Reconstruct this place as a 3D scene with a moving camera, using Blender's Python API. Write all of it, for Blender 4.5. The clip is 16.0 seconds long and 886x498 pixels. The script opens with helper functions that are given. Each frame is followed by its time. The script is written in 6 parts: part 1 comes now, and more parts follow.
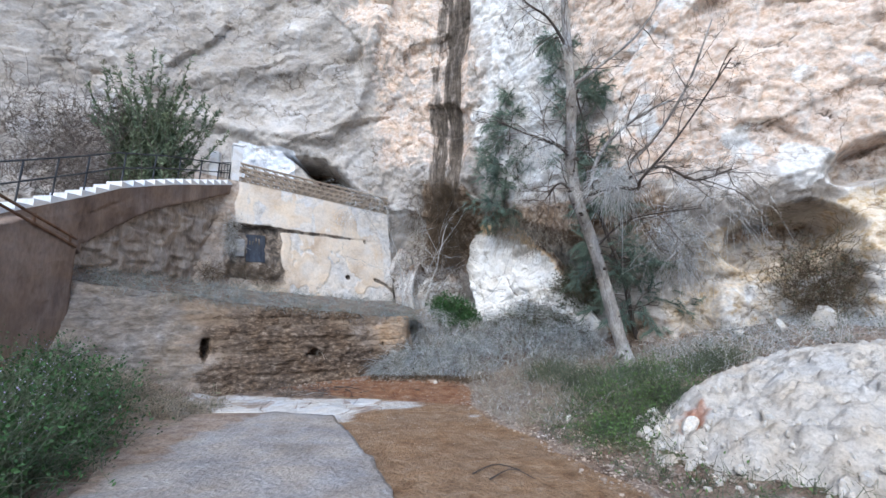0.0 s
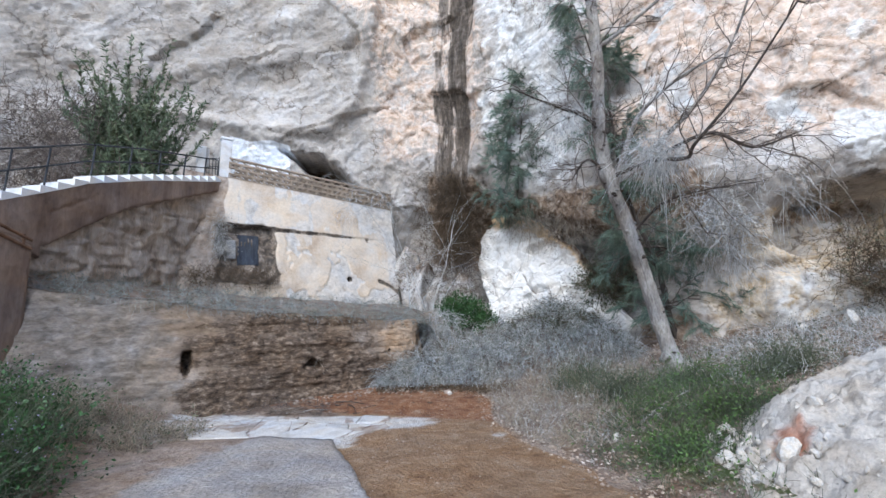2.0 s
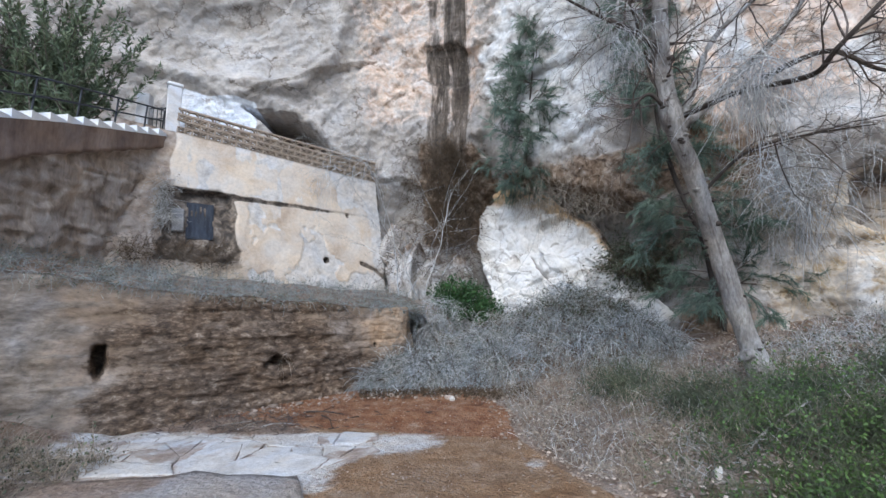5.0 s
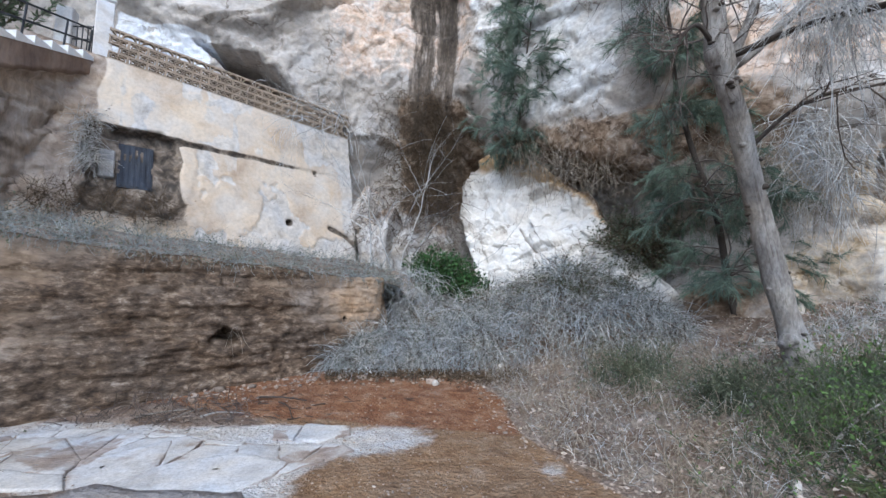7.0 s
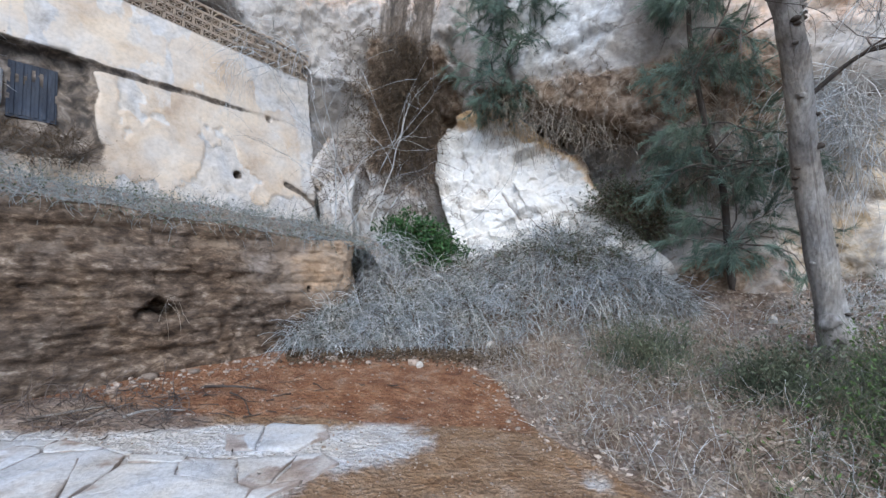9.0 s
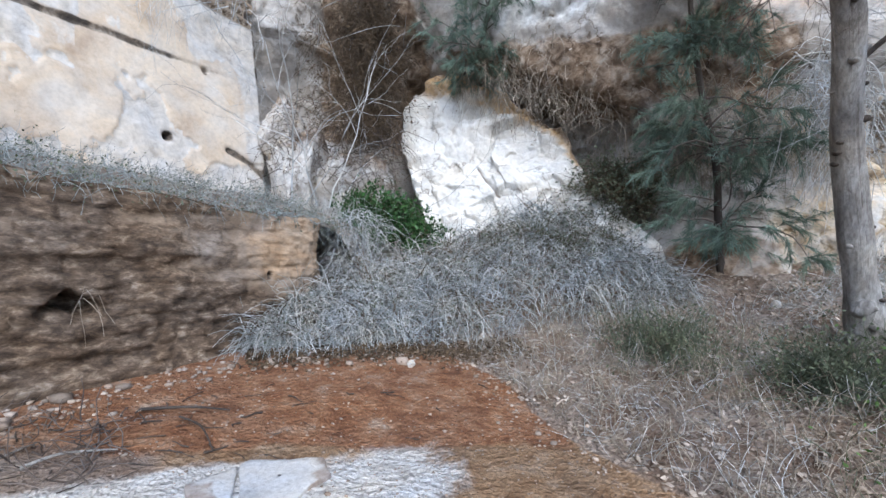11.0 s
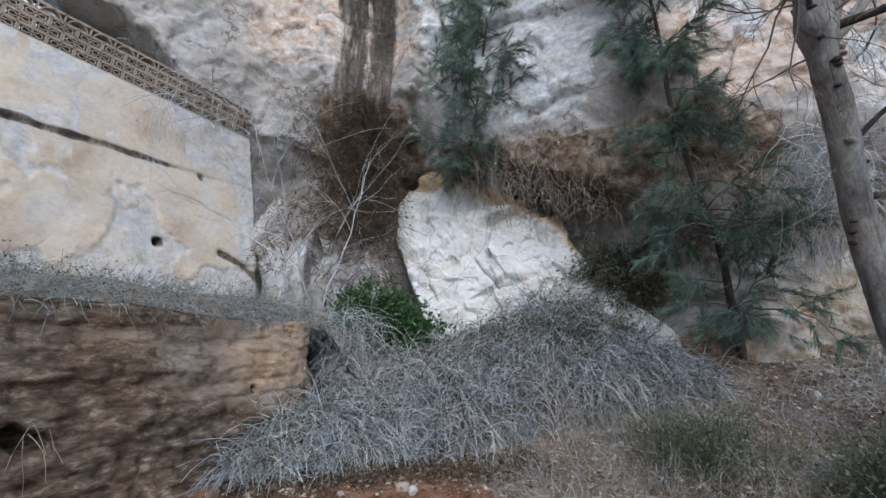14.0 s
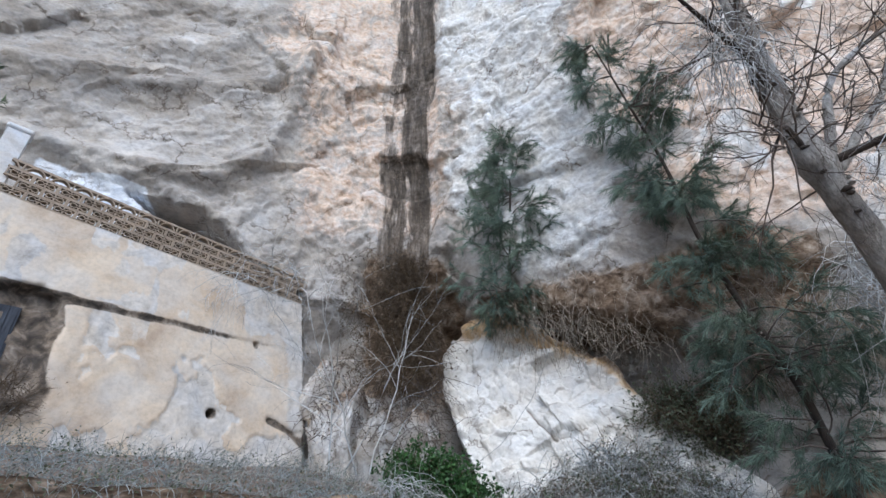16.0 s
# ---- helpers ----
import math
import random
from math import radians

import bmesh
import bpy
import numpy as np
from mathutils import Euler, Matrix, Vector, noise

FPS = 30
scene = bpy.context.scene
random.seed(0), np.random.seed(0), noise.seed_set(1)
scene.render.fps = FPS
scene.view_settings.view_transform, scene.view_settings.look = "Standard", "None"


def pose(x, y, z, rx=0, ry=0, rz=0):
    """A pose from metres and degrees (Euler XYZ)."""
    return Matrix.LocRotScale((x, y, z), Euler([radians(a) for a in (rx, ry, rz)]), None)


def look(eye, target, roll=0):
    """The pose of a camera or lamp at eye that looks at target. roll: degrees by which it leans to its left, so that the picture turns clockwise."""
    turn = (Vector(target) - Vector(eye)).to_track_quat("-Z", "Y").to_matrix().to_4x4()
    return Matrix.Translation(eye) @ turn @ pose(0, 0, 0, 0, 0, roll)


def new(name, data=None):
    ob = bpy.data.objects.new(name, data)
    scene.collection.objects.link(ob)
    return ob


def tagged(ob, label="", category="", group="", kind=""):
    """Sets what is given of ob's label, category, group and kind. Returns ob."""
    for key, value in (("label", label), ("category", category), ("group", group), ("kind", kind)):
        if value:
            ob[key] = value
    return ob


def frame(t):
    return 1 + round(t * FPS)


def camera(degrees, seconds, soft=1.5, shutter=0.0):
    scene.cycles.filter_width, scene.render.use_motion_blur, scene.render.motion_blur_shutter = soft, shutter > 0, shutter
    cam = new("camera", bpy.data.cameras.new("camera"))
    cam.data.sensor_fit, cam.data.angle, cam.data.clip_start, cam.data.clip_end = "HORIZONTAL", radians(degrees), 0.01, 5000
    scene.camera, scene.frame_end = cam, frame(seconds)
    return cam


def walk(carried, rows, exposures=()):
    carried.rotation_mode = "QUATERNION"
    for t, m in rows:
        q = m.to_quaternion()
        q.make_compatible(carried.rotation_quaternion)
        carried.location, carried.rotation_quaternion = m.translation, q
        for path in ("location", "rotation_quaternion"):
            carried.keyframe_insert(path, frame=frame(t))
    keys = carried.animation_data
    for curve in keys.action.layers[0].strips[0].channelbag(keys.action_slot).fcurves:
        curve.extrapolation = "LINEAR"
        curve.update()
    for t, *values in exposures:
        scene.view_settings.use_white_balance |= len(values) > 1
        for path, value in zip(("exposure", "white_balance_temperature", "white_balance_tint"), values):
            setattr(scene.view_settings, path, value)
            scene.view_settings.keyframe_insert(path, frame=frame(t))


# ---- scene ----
cam = camera(91.2, 16.0)
METRES, EYE, TILT, LEAN, TURN = 6.8, 1.5, 0.0, 0.0, 0.0
ROWS = [
    (0.0, 0.0, 0.0, 0.0, -0.16, 6.76, -1.32),
    (0.5, 0.0006, 0.0364, -0.0037, 0.21, 6.45, -0.46),
    (1.0, -0.0003, 0.0766, -0.0043, 0.85, 6.86, 0.0),
    (1.5, -0.0086, 0.1188, -0.0083, 0.98, 6.81, 0.06),
    (2.0, -0.0154, 0.1622, -0.0103, 0.77, 7.22, 0.3),
    (2.5, -0.0191, 0.2065, -0.0129, 0.55, 7.06, 0.41),
    (3.0, -0.0244, 0.2467, -0.0183, 0.82, 7.19, 0.24),
    (3.5, -0.035, 0.2927, -0.0212, 1.11, 7.39, 0.04),
    (6.0, -0.0985, 0.5127, -0.0477, -5.29, 5.55, -0.93),
    (6.5, -0.1054, 0.5489, -0.0525, -6.1, 5.06, -1.47),
    (7.0, -0.113, 0.5897, -0.0586, -7.0, 3.86, -2.13),
    (7.5, -0.1195, 0.625, -0.0634, -10.15, 2.8, -2.79),
    (8.0, -0.1283, 0.6618, -0.0659, -11.49, 1.65, -2.95),
    (8.5, -0.1393, 0.6966, -0.0699, -12.31, 0.89, -3.23),
    (9.0, -0.1611, 0.734, -0.0695, -13.64, 0.2, -3.51),
    (11.5, -0.2171, 0.888, -0.078, -23.72, -2.2, -3.86),
    (12.0, -0.2102, 0.9023, -0.0788, -24.97, -2.34, -3.59),
    (12.5, -0.2022, 0.9101, -0.0755, -25.46, -1.68, -2.9),
    (13.0, -0.1994, 0.9086, -0.0701, -24.03, 2.08, -2.22),
    (13.5, -0.1996, 0.9071, -0.0648, -23.09, 5.76, -1.72),
    (14.0, -0.2018, 0.9058, -0.0615, -22.03, 9.81, -1.34),
    (14.5, -0.2029, 0.8986, -0.0564, -19.65, 14.33, -1.0),
    (15.0, -0.2025, 0.8888, -0.0524, -17.07, 19.13, 0.25),
    (15.5, -0.2003, 0.8803, -0.0502, -15.5, 23.52, 0.89),
    (16.0, -0.199, 0.8786, -0.0496, -14.82, 28.39, 1.33),
]
walk(cam, [(t, pose(0, 0, EYE, TILT, LEAN, TURN) @ pose(METRES * x, METRES * y, METRES * z, 90 + pitch, roll, yaw)) for t, x, y, z, yaw, pitch, roll in ROWS], [(0.0, 1.05, 5960, 8), (3.5, 0.95, 5960, 8), (6.0, 0.83, 5960, 8), (7.0, 0.95, 5960, 8), (9.0, 1.0, 5960, 8), (11.5, 1.2, 5960, 8), (12.5, 1.1, 5960, 8), (13.3, 0.75, 5960, 8), (14.0, 0.56, 5960, 8), (15.0, 0.56, 5960, 8), (15.5, 0.65, 5960, 8), (16.0, 0.73, 5960, 8)])

# ---- light ----
world = bpy.data.worlds.new("sky")
scene.world = world
world.use_nodes = True
_n = world.node_tree.nodes
_sky = _n.new("ShaderNodeTexSky")
_sky.sky_type, _sky.sun_disc = "NISHITA", False
_sky.sun_elevation, _sky.sun_rotation = radians(42), radians(195)
_sky.dust_density, _sky.ozone_density = 1.0, 1.0
world.node_tree.links.new(_sky.outputs[0], _n["Background"].inputs[0])
_n["Background"].inputs[1].default_value = 0.15
_sun = bpy.data.lights.new("sun", "SUN")
_sun.energy, _sun.angle, _sun.color = 1.4, radians(50), (1.0, 0.985, 0.96)
_sun_ob = new("sun", _sun)
_sun_ob.matrix_basis = look((-8, -24, 29), (0, 8, 0))


# ---- noise on arrays ----
def _hash(i, seed):
    h = (i[..., 0] * 374761393 + i[..., 1] * 668265263 + i[..., 2] * 2147483647 + seed * 974634749) & 0xFFFFFFFF
    h = ((h ^ (h >> 13)) * 1274126177) & 0xFFFFFFFF
    h = ((h ^ (h >> 16)) * 2246822519) & 0xFFFFFFFF
    return ((h ^ (h >> 15)) & 0xFFFFFF) / float(0xFFFFFF)


def vnoise(p, seed=0):
    """Smooth value noise, 0 to 1, at points (..., 3)."""
    f = np.floor(p)
    i, w = f.astype(np.int64), p - f
    w = w * w * w * (w * (w * 6 - 15) + 10)
    out = 0
    for dx in (0, 1):
        for dy in (0, 1):
            for dz in (0, 1):
                k = (w[..., 0] if dx else 1 - w[..., 0]) * (w[..., 1] if dy else 1 - w[..., 1]) * (w[..., 2] if dz else 1 - w[..., 2])
                out = out + k * _hash(i + np.array([dx, dy, dz]), seed)
    return out


def fbm(p, octaves=4, seed=0, gain=0.5):
    total, amp, norm = 0, 1.0, 0.0
    for o in range(octaves):
        total, norm = total + amp * (vnoise(p * 2.03 ** o + 17.3 * o, seed + o) - 0.5) * 2, norm + amp
        amp *= gain
    return total / norm


def ridged(p, octaves=4, seed=0):
    total, amp, norm = 0, 1.0, 0.0
    for o in range(octaves):
        total, norm = total + amp * (1 - np.abs(vnoise(p * 2.1 ** o + 5.1 * o, seed + o) * 2 - 1)), norm + amp
        amp *= 0.5
    return total / norm


def cells(p, seed=0):
    """Distance to the nearest and second nearest cell point, and the cell's own random number."""
    return facets(p, seed)[:3]


def facets(p, seed=0):
    """As cells(), and a fourth value: the height of a plane that tilts at random in each cell."""
    i = np.floor(p).astype(np.int64)
    f1, f2, own = np.full(p.shape[:-1], 9.0), np.full(p.shape[:-1], 9.0), np.zeros(p.shape[:-1])
    off, cell = np.zeros(p.shape), np.zeros(p.shape, dtype=np.int64)
    for dx in (-1, 0, 1):
        for dy in (-1, 0, 1):
            for dz in (-1, 0, 1):
                c = i + np.array([dx, dy, dz])
                q = c + np.stack([_hash(c, seed + 1), _hash(c, seed + 2), _hash(c, seed + 3)], -1)
                d = np.linalg.norm(q - p, axis=-1)
                nearer = d < f1
                f2 = np.where(nearer, f1, np.minimum(f2, d))
                off = np.where(nearer[..., None], p - q, off)
                cell = np.where(nearer[..., None], c, cell)
                f1 = np.where(nearer, d, f1)
    tilt = np.stack([_hash(cell, seed + 5), _hash(cell, seed + 6), _hash(cell, seed + 7)], -1) - 0.5
    return f1, f2, _hash(cell, seed + 4), (tilt * off).sum(-1)


def sm(a, b, v):
    t = np.clip((v - a) / (b - a), 0, 1)
    return t * t * (3 - 2 * t)


def bandmask(v, a, b, soft):
    return sm(a - soft, a + soft, v) * (1 - sm(b - soft, b + soft, v))


def near_line(x, z, pts):
    """Distance in a wall's plane to a bent line."""
    best = np.full(np.shape(x), 99.0)
    for (ax, az), (bx, bz) in zip(pts, pts[1:]):
        dx, dz = bx - ax, bz - az
        t = np.clip(((x - ax) * dx + (z - az) * dz) / (dx * dx + dz * dz), 0, 1)
        best = np.minimum(best, np.hypot(x - ax - t * dx, z - az - t * dz))
    return best


# ---- materials ----
def ramp(nt, stops):
    r = nt.nodes.new("ShaderNodeValToRGB")
    while len(r.color_ramp.elements) < len(stops):
        r.color_ramp.elements.new(0.5)
    for e, (pos, c) in zip(r.color_ramp.elements, stops):
        e.position, e.color = pos, (*c, 1) if len(c) == 3 else c
    return r


def noise_node(nt, coord, scale, detail=6, rough=0.6, stretch=(1, 1, 1), warp=0.0):
    m = nt.nodes.new("ShaderNodeMapping")
    m.inputs["Scale"].default_value = stretch
    nt.links.new(coord, m.inputs["Vector"])
    t = nt.nodes.new("ShaderNodeTexNoise")
    t.inputs["Scale"].default_value, t.inputs["Detail"].default_value = scale, detail
    t.inputs["Roughness"].default_value, t.inputs["Distortion"].default_value = rough, warp
    nt.links.new(m.outputs[0], t.inputs["Vector"])
    return t.outputs["Fac"]


def math_node(nt, op, a, b=0.0, clamp=False):
    n = nt.nodes.new("ShaderNodeMath")
    n.operation, n.use_clamp = op, clamp
    for k, v in enumerate((a, b)):
        if isinstance(v, (int, float)):
            n.inputs[k].default_value = v
        else:
            nt.links.new(v, n.inputs[k])
    return n.outputs[0]


def mix_node(nt, fac, a, b, blend="MIX"):
    n = nt.nodes.new("ShaderNodeMix")
    n.data_type, n.blend_type = "RGBA", blend
    for sock, v in ((n.inputs[0], fac), (n.inputs[6], a), (n.inputs[7], b)):
        if isinstance(v, (int, float)):
            sock.default_value = v
        elif isinstance(v, tuple):
            sock.default_value = (*v, 1)
        else:
            nt.links.new(v, sock)
    return n.outputs[2]


def surface(name, stops, scale=1.0, rough=0.9, bump=0.3, bump_scale=12.0, stretch=(1, 1, 1), masks=(), fine=0.35,
            fine_scale=None, metal=0.0, vary=0.0, island=False, spec=0.3, dist=0.02, warp=0.4, crag=0.0, hue=0.05, fissures=True):
    """A material of two scales of noise; masks are (attribute, colour stops, edge noise, roughness or None, optional stretch)."""
    m = bpy.data.materials.new(name)
    m.use_nodes = True
    nt = m.node_tree
    b = nt.nodes["Principled BSDF"]
    coord = nt.nodes.new("ShaderNodeTexCoord").outputs["Object"]
    big = noise_node(nt, coord, scale, 7, 0.62, stretch, warp)
    r = ramp(nt, stops)
    nt.links.new(big, r.inputs[0])
    col = r.outputs[0]
    roughness = rough
    edge = noise_node(nt, coord, 2.6, 8, 0.68, (1, 1, 0.8), 0.6)
    tint = noise_node(nt, coord, 5.0, 6, 0.65, stretch, 0.5)
    plain_tint = tint
    for attr, mstops, wobble, mrough, *own in masks:
        tint = noise_node(nt, coord, 8.0, 7, 0.7, own[0], 0.3) if own else plain_tint
        a = nt.nodes.new("ShaderNodeAttribute")
        a.attribute_name = attr
        rim = noise_node(nt, coord, 4.0, 7, 0.7, own[0], 0.3) if own else edge
        f = math_node(nt, "ADD", a.outputs["Fac"], math_node(nt, "MULTIPLY", math_node(nt, "SUBTRACT", rim, 0.5), wobble))
        mr = nt.nodes.new("ShaderNodeMapRange")
        mr.interpolation_type = "SMOOTHSTEP"
        mr.inputs["From Min"].default_value, mr.inputs["From Max"].default_value = 0.36, 0.64
        nt.links.new(f, mr.inputs["Value"])
        mc = ramp(nt, mstops)
        nt.links.new(tint, mc.inputs[0])
        col = mix_node(nt, mr.outputs[0], col, mc.outputs[0])
        if mrough is not None:
            mm = nt.nodes.new("ShaderNodeMix")
            nt.links.new(mr.outputs[0], mm.inputs[0])
            if isinstance(roughness, (int, float)):
                mm.inputs[2].default_value = roughness
            else:
                nt.links.new(roughness, mm.inputs[2])
            mm.inputs[3].default_value = mrough
            roughness = mm.outputs[0]
    grain = noise_node(nt, coord, fine_scale or bump_scale * 1.7, 5, 0.7, stretch)
    g = ramp(nt, [(0.25, (1 - fine,) * 3), (0.55, (1.0,) * 3), (0.8, (1 + fine * 0.35,) * 3)])
    nt.links.new(grain, g.inputs[0])
    col = mix_node(nt, 1.0, col, g.outputs[0], "MULTIPLY")
    if hue:
        hn = noise_node(nt, coord, 1.9, 5, 0.6, (1, 1, 1), 0.5)
        hr = ramp(nt, [(0.35, (1 + hue, 1.0, 1 - 1.5 * hue)), (0.65, (1 - hue, 1.0, 1 + 1.5 * hue))])
        nt.links.new(hn, hr.inputs[0])
        col = mix_node(nt, 1.0, col, hr.outputs[0], "MULTIPLY")
    if vary:
        info = nt.nodes.new("ShaderNodeNewGeometry" if island else "ShaderNodeObjectInfo")
        rnd = info.outputs["Random Per Island" if island else "Random"]
        vr = ramp(nt, [(0.0, (1 - vary,) * 3), (1.0, (1 + vary,) * 3)])
        nt.links.new(rnd, vr.inputs[0])
        col = mix_node(nt, 1.0, col, vr.outputs[0], "MULTIPLY")
    nt.links.new(col, b.inputs["Base Color"])
    if isinstance(roughness, (int, float)):
        b.inputs["Roughness"].default_value = roughness
    else:
        nt.links.new(roughness, b.inputs["Roughness"])
    b.inputs["Metallic"].default_value = metal
    b.inputs["Specular IOR Level"].default_value = spec
    if bump:
        h = noise_node(nt, coord, bump_scale, 8, 0.7, stretch, 0.3)
        if crag:
            # thin fissures, here and there
            fis = nt.nodes.new("ShaderNodeTexVoronoi")
            fis.feature = "DISTANCE_TO_EDGE"
            fis.inputs["Scale"].default_value = crag * 0.42
            wf = nt.nodes.new("ShaderNodeTexNoise")
            wf.inputs["Scale"].default_value, wf.inputs["Detail"].default_value, wf.inputs["Roughness"].default_value = 1.6, 7, 0.65
            nt.links.new(coord, wf.inputs["Vector"])
            nt.links.new(mix_node(nt, 0.45, coord, wf.outputs["Color"]), fis.inputs["Vector"])
            thin = ramp(nt, [(0.0, (0.0,) * 3), (0.022, (1.0,) * 3)])
            nt.links.new(fis.outputs["Distance"], thin.inputs[0])
            gate_ = ramp(nt, [(0.45, (1.0,) * 3), (0.6, (0.0,) * 3)])
            nt.links.new(noise_node(nt, coord, 1.3, 4, 0.6), gate_.inputs[0])
            open_ = math_node(nt, "MAXIMUM", thin.outputs[0], gate_.outputs[0] if fissures else 1.0)
            col = mix_node(nt, open_, mix_node(nt, 1.0, col, (0.42, 0.37, 0.33), "MULTIPLY"), col)
            nt.links.new(col, b.inputs["Base Color"])
            h = math_node(nt, "ADD", h, open_)
            # broken facets: warped cells at two sizes
            wv = nt.nodes.new("ShaderNodeTexNoise")
            wv.inputs["Scale"].default_value, wv.inputs["Detail"].default_value = 3.0, 4
            nt.links.new(coord, wv.inputs["Vector"])
            moved = mix_node(nt, 0.12, coord, wv.outputs["Color"])
            for vs, amp in ((crag, 1.3), (crag * 2.7, 0.6)):
                vo = nt.nodes.new("ShaderNodeTexVoronoi")
                vo.feature = "F1"
                vo.inputs["Scale"].default_value = vs
                nt.links.new(moved, vo.inputs["Vector"])
                h = math_node(nt, "ADD", h, math_node(nt, "MULTIPLY", vo.outputs["Distance"], amp))
        bn = nt.nodes.new("ShaderNodeBump")
        bn.inputs["Strength"].default_value, bn.inputs["Distance"].default_value = bump, dist
        nt.links.new(h, bn.inputs["Height"])
        nt.links.new(bn.outputs[0], b.inputs["Normal"])
    return m


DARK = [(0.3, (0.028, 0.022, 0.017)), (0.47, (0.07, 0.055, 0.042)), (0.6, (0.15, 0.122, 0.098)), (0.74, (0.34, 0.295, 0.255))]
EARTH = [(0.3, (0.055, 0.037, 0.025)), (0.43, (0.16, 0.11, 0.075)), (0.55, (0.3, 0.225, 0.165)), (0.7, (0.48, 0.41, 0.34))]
WARM = [(0.26, (0.38, 0.24, 0.165)), (0.38, (0.56, 0.41, 0.31)), (0.5, (0.66, 0.53, 0.435)), (0.62, (0.71, 0.62, 0.545)), (0.75, (0.72, 0.67, 0.61))]
WHITE = [(0.3, (0.44, 0.42, 0.4)), (0.46, (0.64, 0.625, 0.605)), (0.7, (0.77, 0.765, 0.745))]
OCHRE = [(0.28, (0.3, 0.19, 0.1)), (0.4, (0.48, 0.36, 0.22)), (0.5, (0.61, 0.51, 0.385)), (0.7, (0.7, 0.64, 0.56))]
M_CLIFF = surface("cliff_limestone", [(0.28, (0.2, 0.175, 0.15)), (0.4, (0.31, 0.28, 0.25)), (0.5, (0.405, 0.37, 0.335)), (0.6, (0.5, 0.465, 0.43)), (0.75, (0.62, 0.59, 0.56))],
                  0.6, 0.93, 0.5, 9.0, (1, 1, 1.15), fine=0.32, fine_scale=11.0, dist=0.05, crag=4.4, hue=0.03, masks=[
                      ("warm", WARM, 1.3, None), ("white", WHITE, 1.3, None), ("ochre", OCHRE, 1.1, None),
                      ("paint", [(0.3, (0.72, 0.75, 0.8)), (0.7, (0.82, 0.84, 0.87))], 0.25, None),
                      ("earth", EARTH, 1.0, None), ("crack", [(0.3, (0.2, 0.16, 0.13)), (0.7, (0.38, 0.32, 0.27))], 0.7, None), ("streak", DARK, 1.2, 0.8, (0.8, 0.8, 0.12))])
M_BOULDER = surface("white_limestone", [(0.3, (0.55, 0.515, 0.465)), (0.43, (0.69, 0.665, 0.625)), (0.7, (0.77, 0.755, 0.725))], 1.6, 0.9, 0.42, 8.0,
                    fine=0.18, dist=0.05, crag=4.5, hue=0.025, masks=[("ochre", [(0.3, (0.5, 0.3, 0.12)), (0.55, (0.62, 0.45, 0.28)), (0.75, (0.68, 0.6, 0.5))], 1.0, None),
                                                 ("earth", EARTH, 0.7, None), ("crack", [(0.3, (0.2, 0.17, 0.15)), (0.7, (0.42, 0.38, 0.34))], 0.2, None)])
M_PLASTER = surface("cream_plaster", [(0.3, (0.41, 0.325, 0.25)), (0.43, (0.53, 0.44, 0.35)), (0.56, (0.61, 0.53, 0.44)), (0.75, (0.64, 0.58, 0.51))], 1.1, 0.92, 0.5, 9.0,
                    fine=0.2, fine_scale=16, dist=0.015, masks=[
                        ("grey", [(0.3, (0.36, 0.33, 0.3)), (0.45, (0.5, 0.47, 0.435)), (0.6, (0.61, 0.575, 0.535)), (0.75, (0.66, 0.59, 0.51))], 1.2, None),
                        ("masonry", [(0.3, (0.19, 0.145, 0.11)), (0.45, (0.33, 0.265, 0.215)), (0.6, (0.44, 0.37, 0.305)), (0.8, (0.54, 0.47, 0.4))], 0.45, None),
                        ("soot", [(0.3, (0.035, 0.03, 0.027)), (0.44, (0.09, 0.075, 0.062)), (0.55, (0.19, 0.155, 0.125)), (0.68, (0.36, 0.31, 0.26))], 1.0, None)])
M_MASONRY = surface("brown_rubble_masonry", [(0.28, (0.12, 0.085, 0.06)), (0.42, (0.21, 0.16, 0.12)), (0.56, (0.32, 0.255, 0.2)), (0.75, (0.43, 0.365, 0.3))],
                    1.3, 0.93, 0.5, 12.0, (0.8, 0.8, 1.7), fine=0.5, fine_scale=13, dist=0.03, masks=[
                        ("grey", [(0.3, (0.13, 0.108, 0.09)), (0.46, (0.215, 0.185, 0.157)), (0.6, (0.3, 0.262, 0.228)), (0.75, (0.39, 0.35, 0.31))], 0.8, None),
                        ("tan", [(0.3, (0.26, 0.165, 0.1)), (0.5, (0.41, 0.29, 0.19)), (0.7, (0.53, 0.41, 0.3))], 0.8, None),
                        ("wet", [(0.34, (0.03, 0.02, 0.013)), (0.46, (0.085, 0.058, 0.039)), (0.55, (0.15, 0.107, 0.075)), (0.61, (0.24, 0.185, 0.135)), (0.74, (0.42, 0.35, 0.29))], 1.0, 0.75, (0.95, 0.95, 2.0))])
M_COPING = surface("white_painted_coping", [(0.3, (0.66, 0.68, 0.7)), (0.7, (0.8, 0.8, 0.8))], 3, 0.75, 0.2, 20, fine=0.15)
M_BLOCK = surface("tan_cement_block", [(0.3, (0.28, 0.22, 0.17)), (0.7, (0.42, 0.35, 0.28))], 4, 0.92, 0.3, 30, fine=0.25, vary=0.12)
M_IRON = surface("dark_painted_iron", [(0.3, (0.03, 0.034, 0.04)), (0.7, (0.07, 0.075, 0.085))], 6, 0.55, 0.1, 40, fine=0.2, metal=0.3)
M_BLUE = surface("faded_blue_grey_metal", [(0.3, (0.025, 0.03, 0.042)), (0.7, (0.07, 0.082, 0.105))], 5, 0.6, 0.2, 18, (1, 1, 0.2), fine=0.35, metal=0.2)
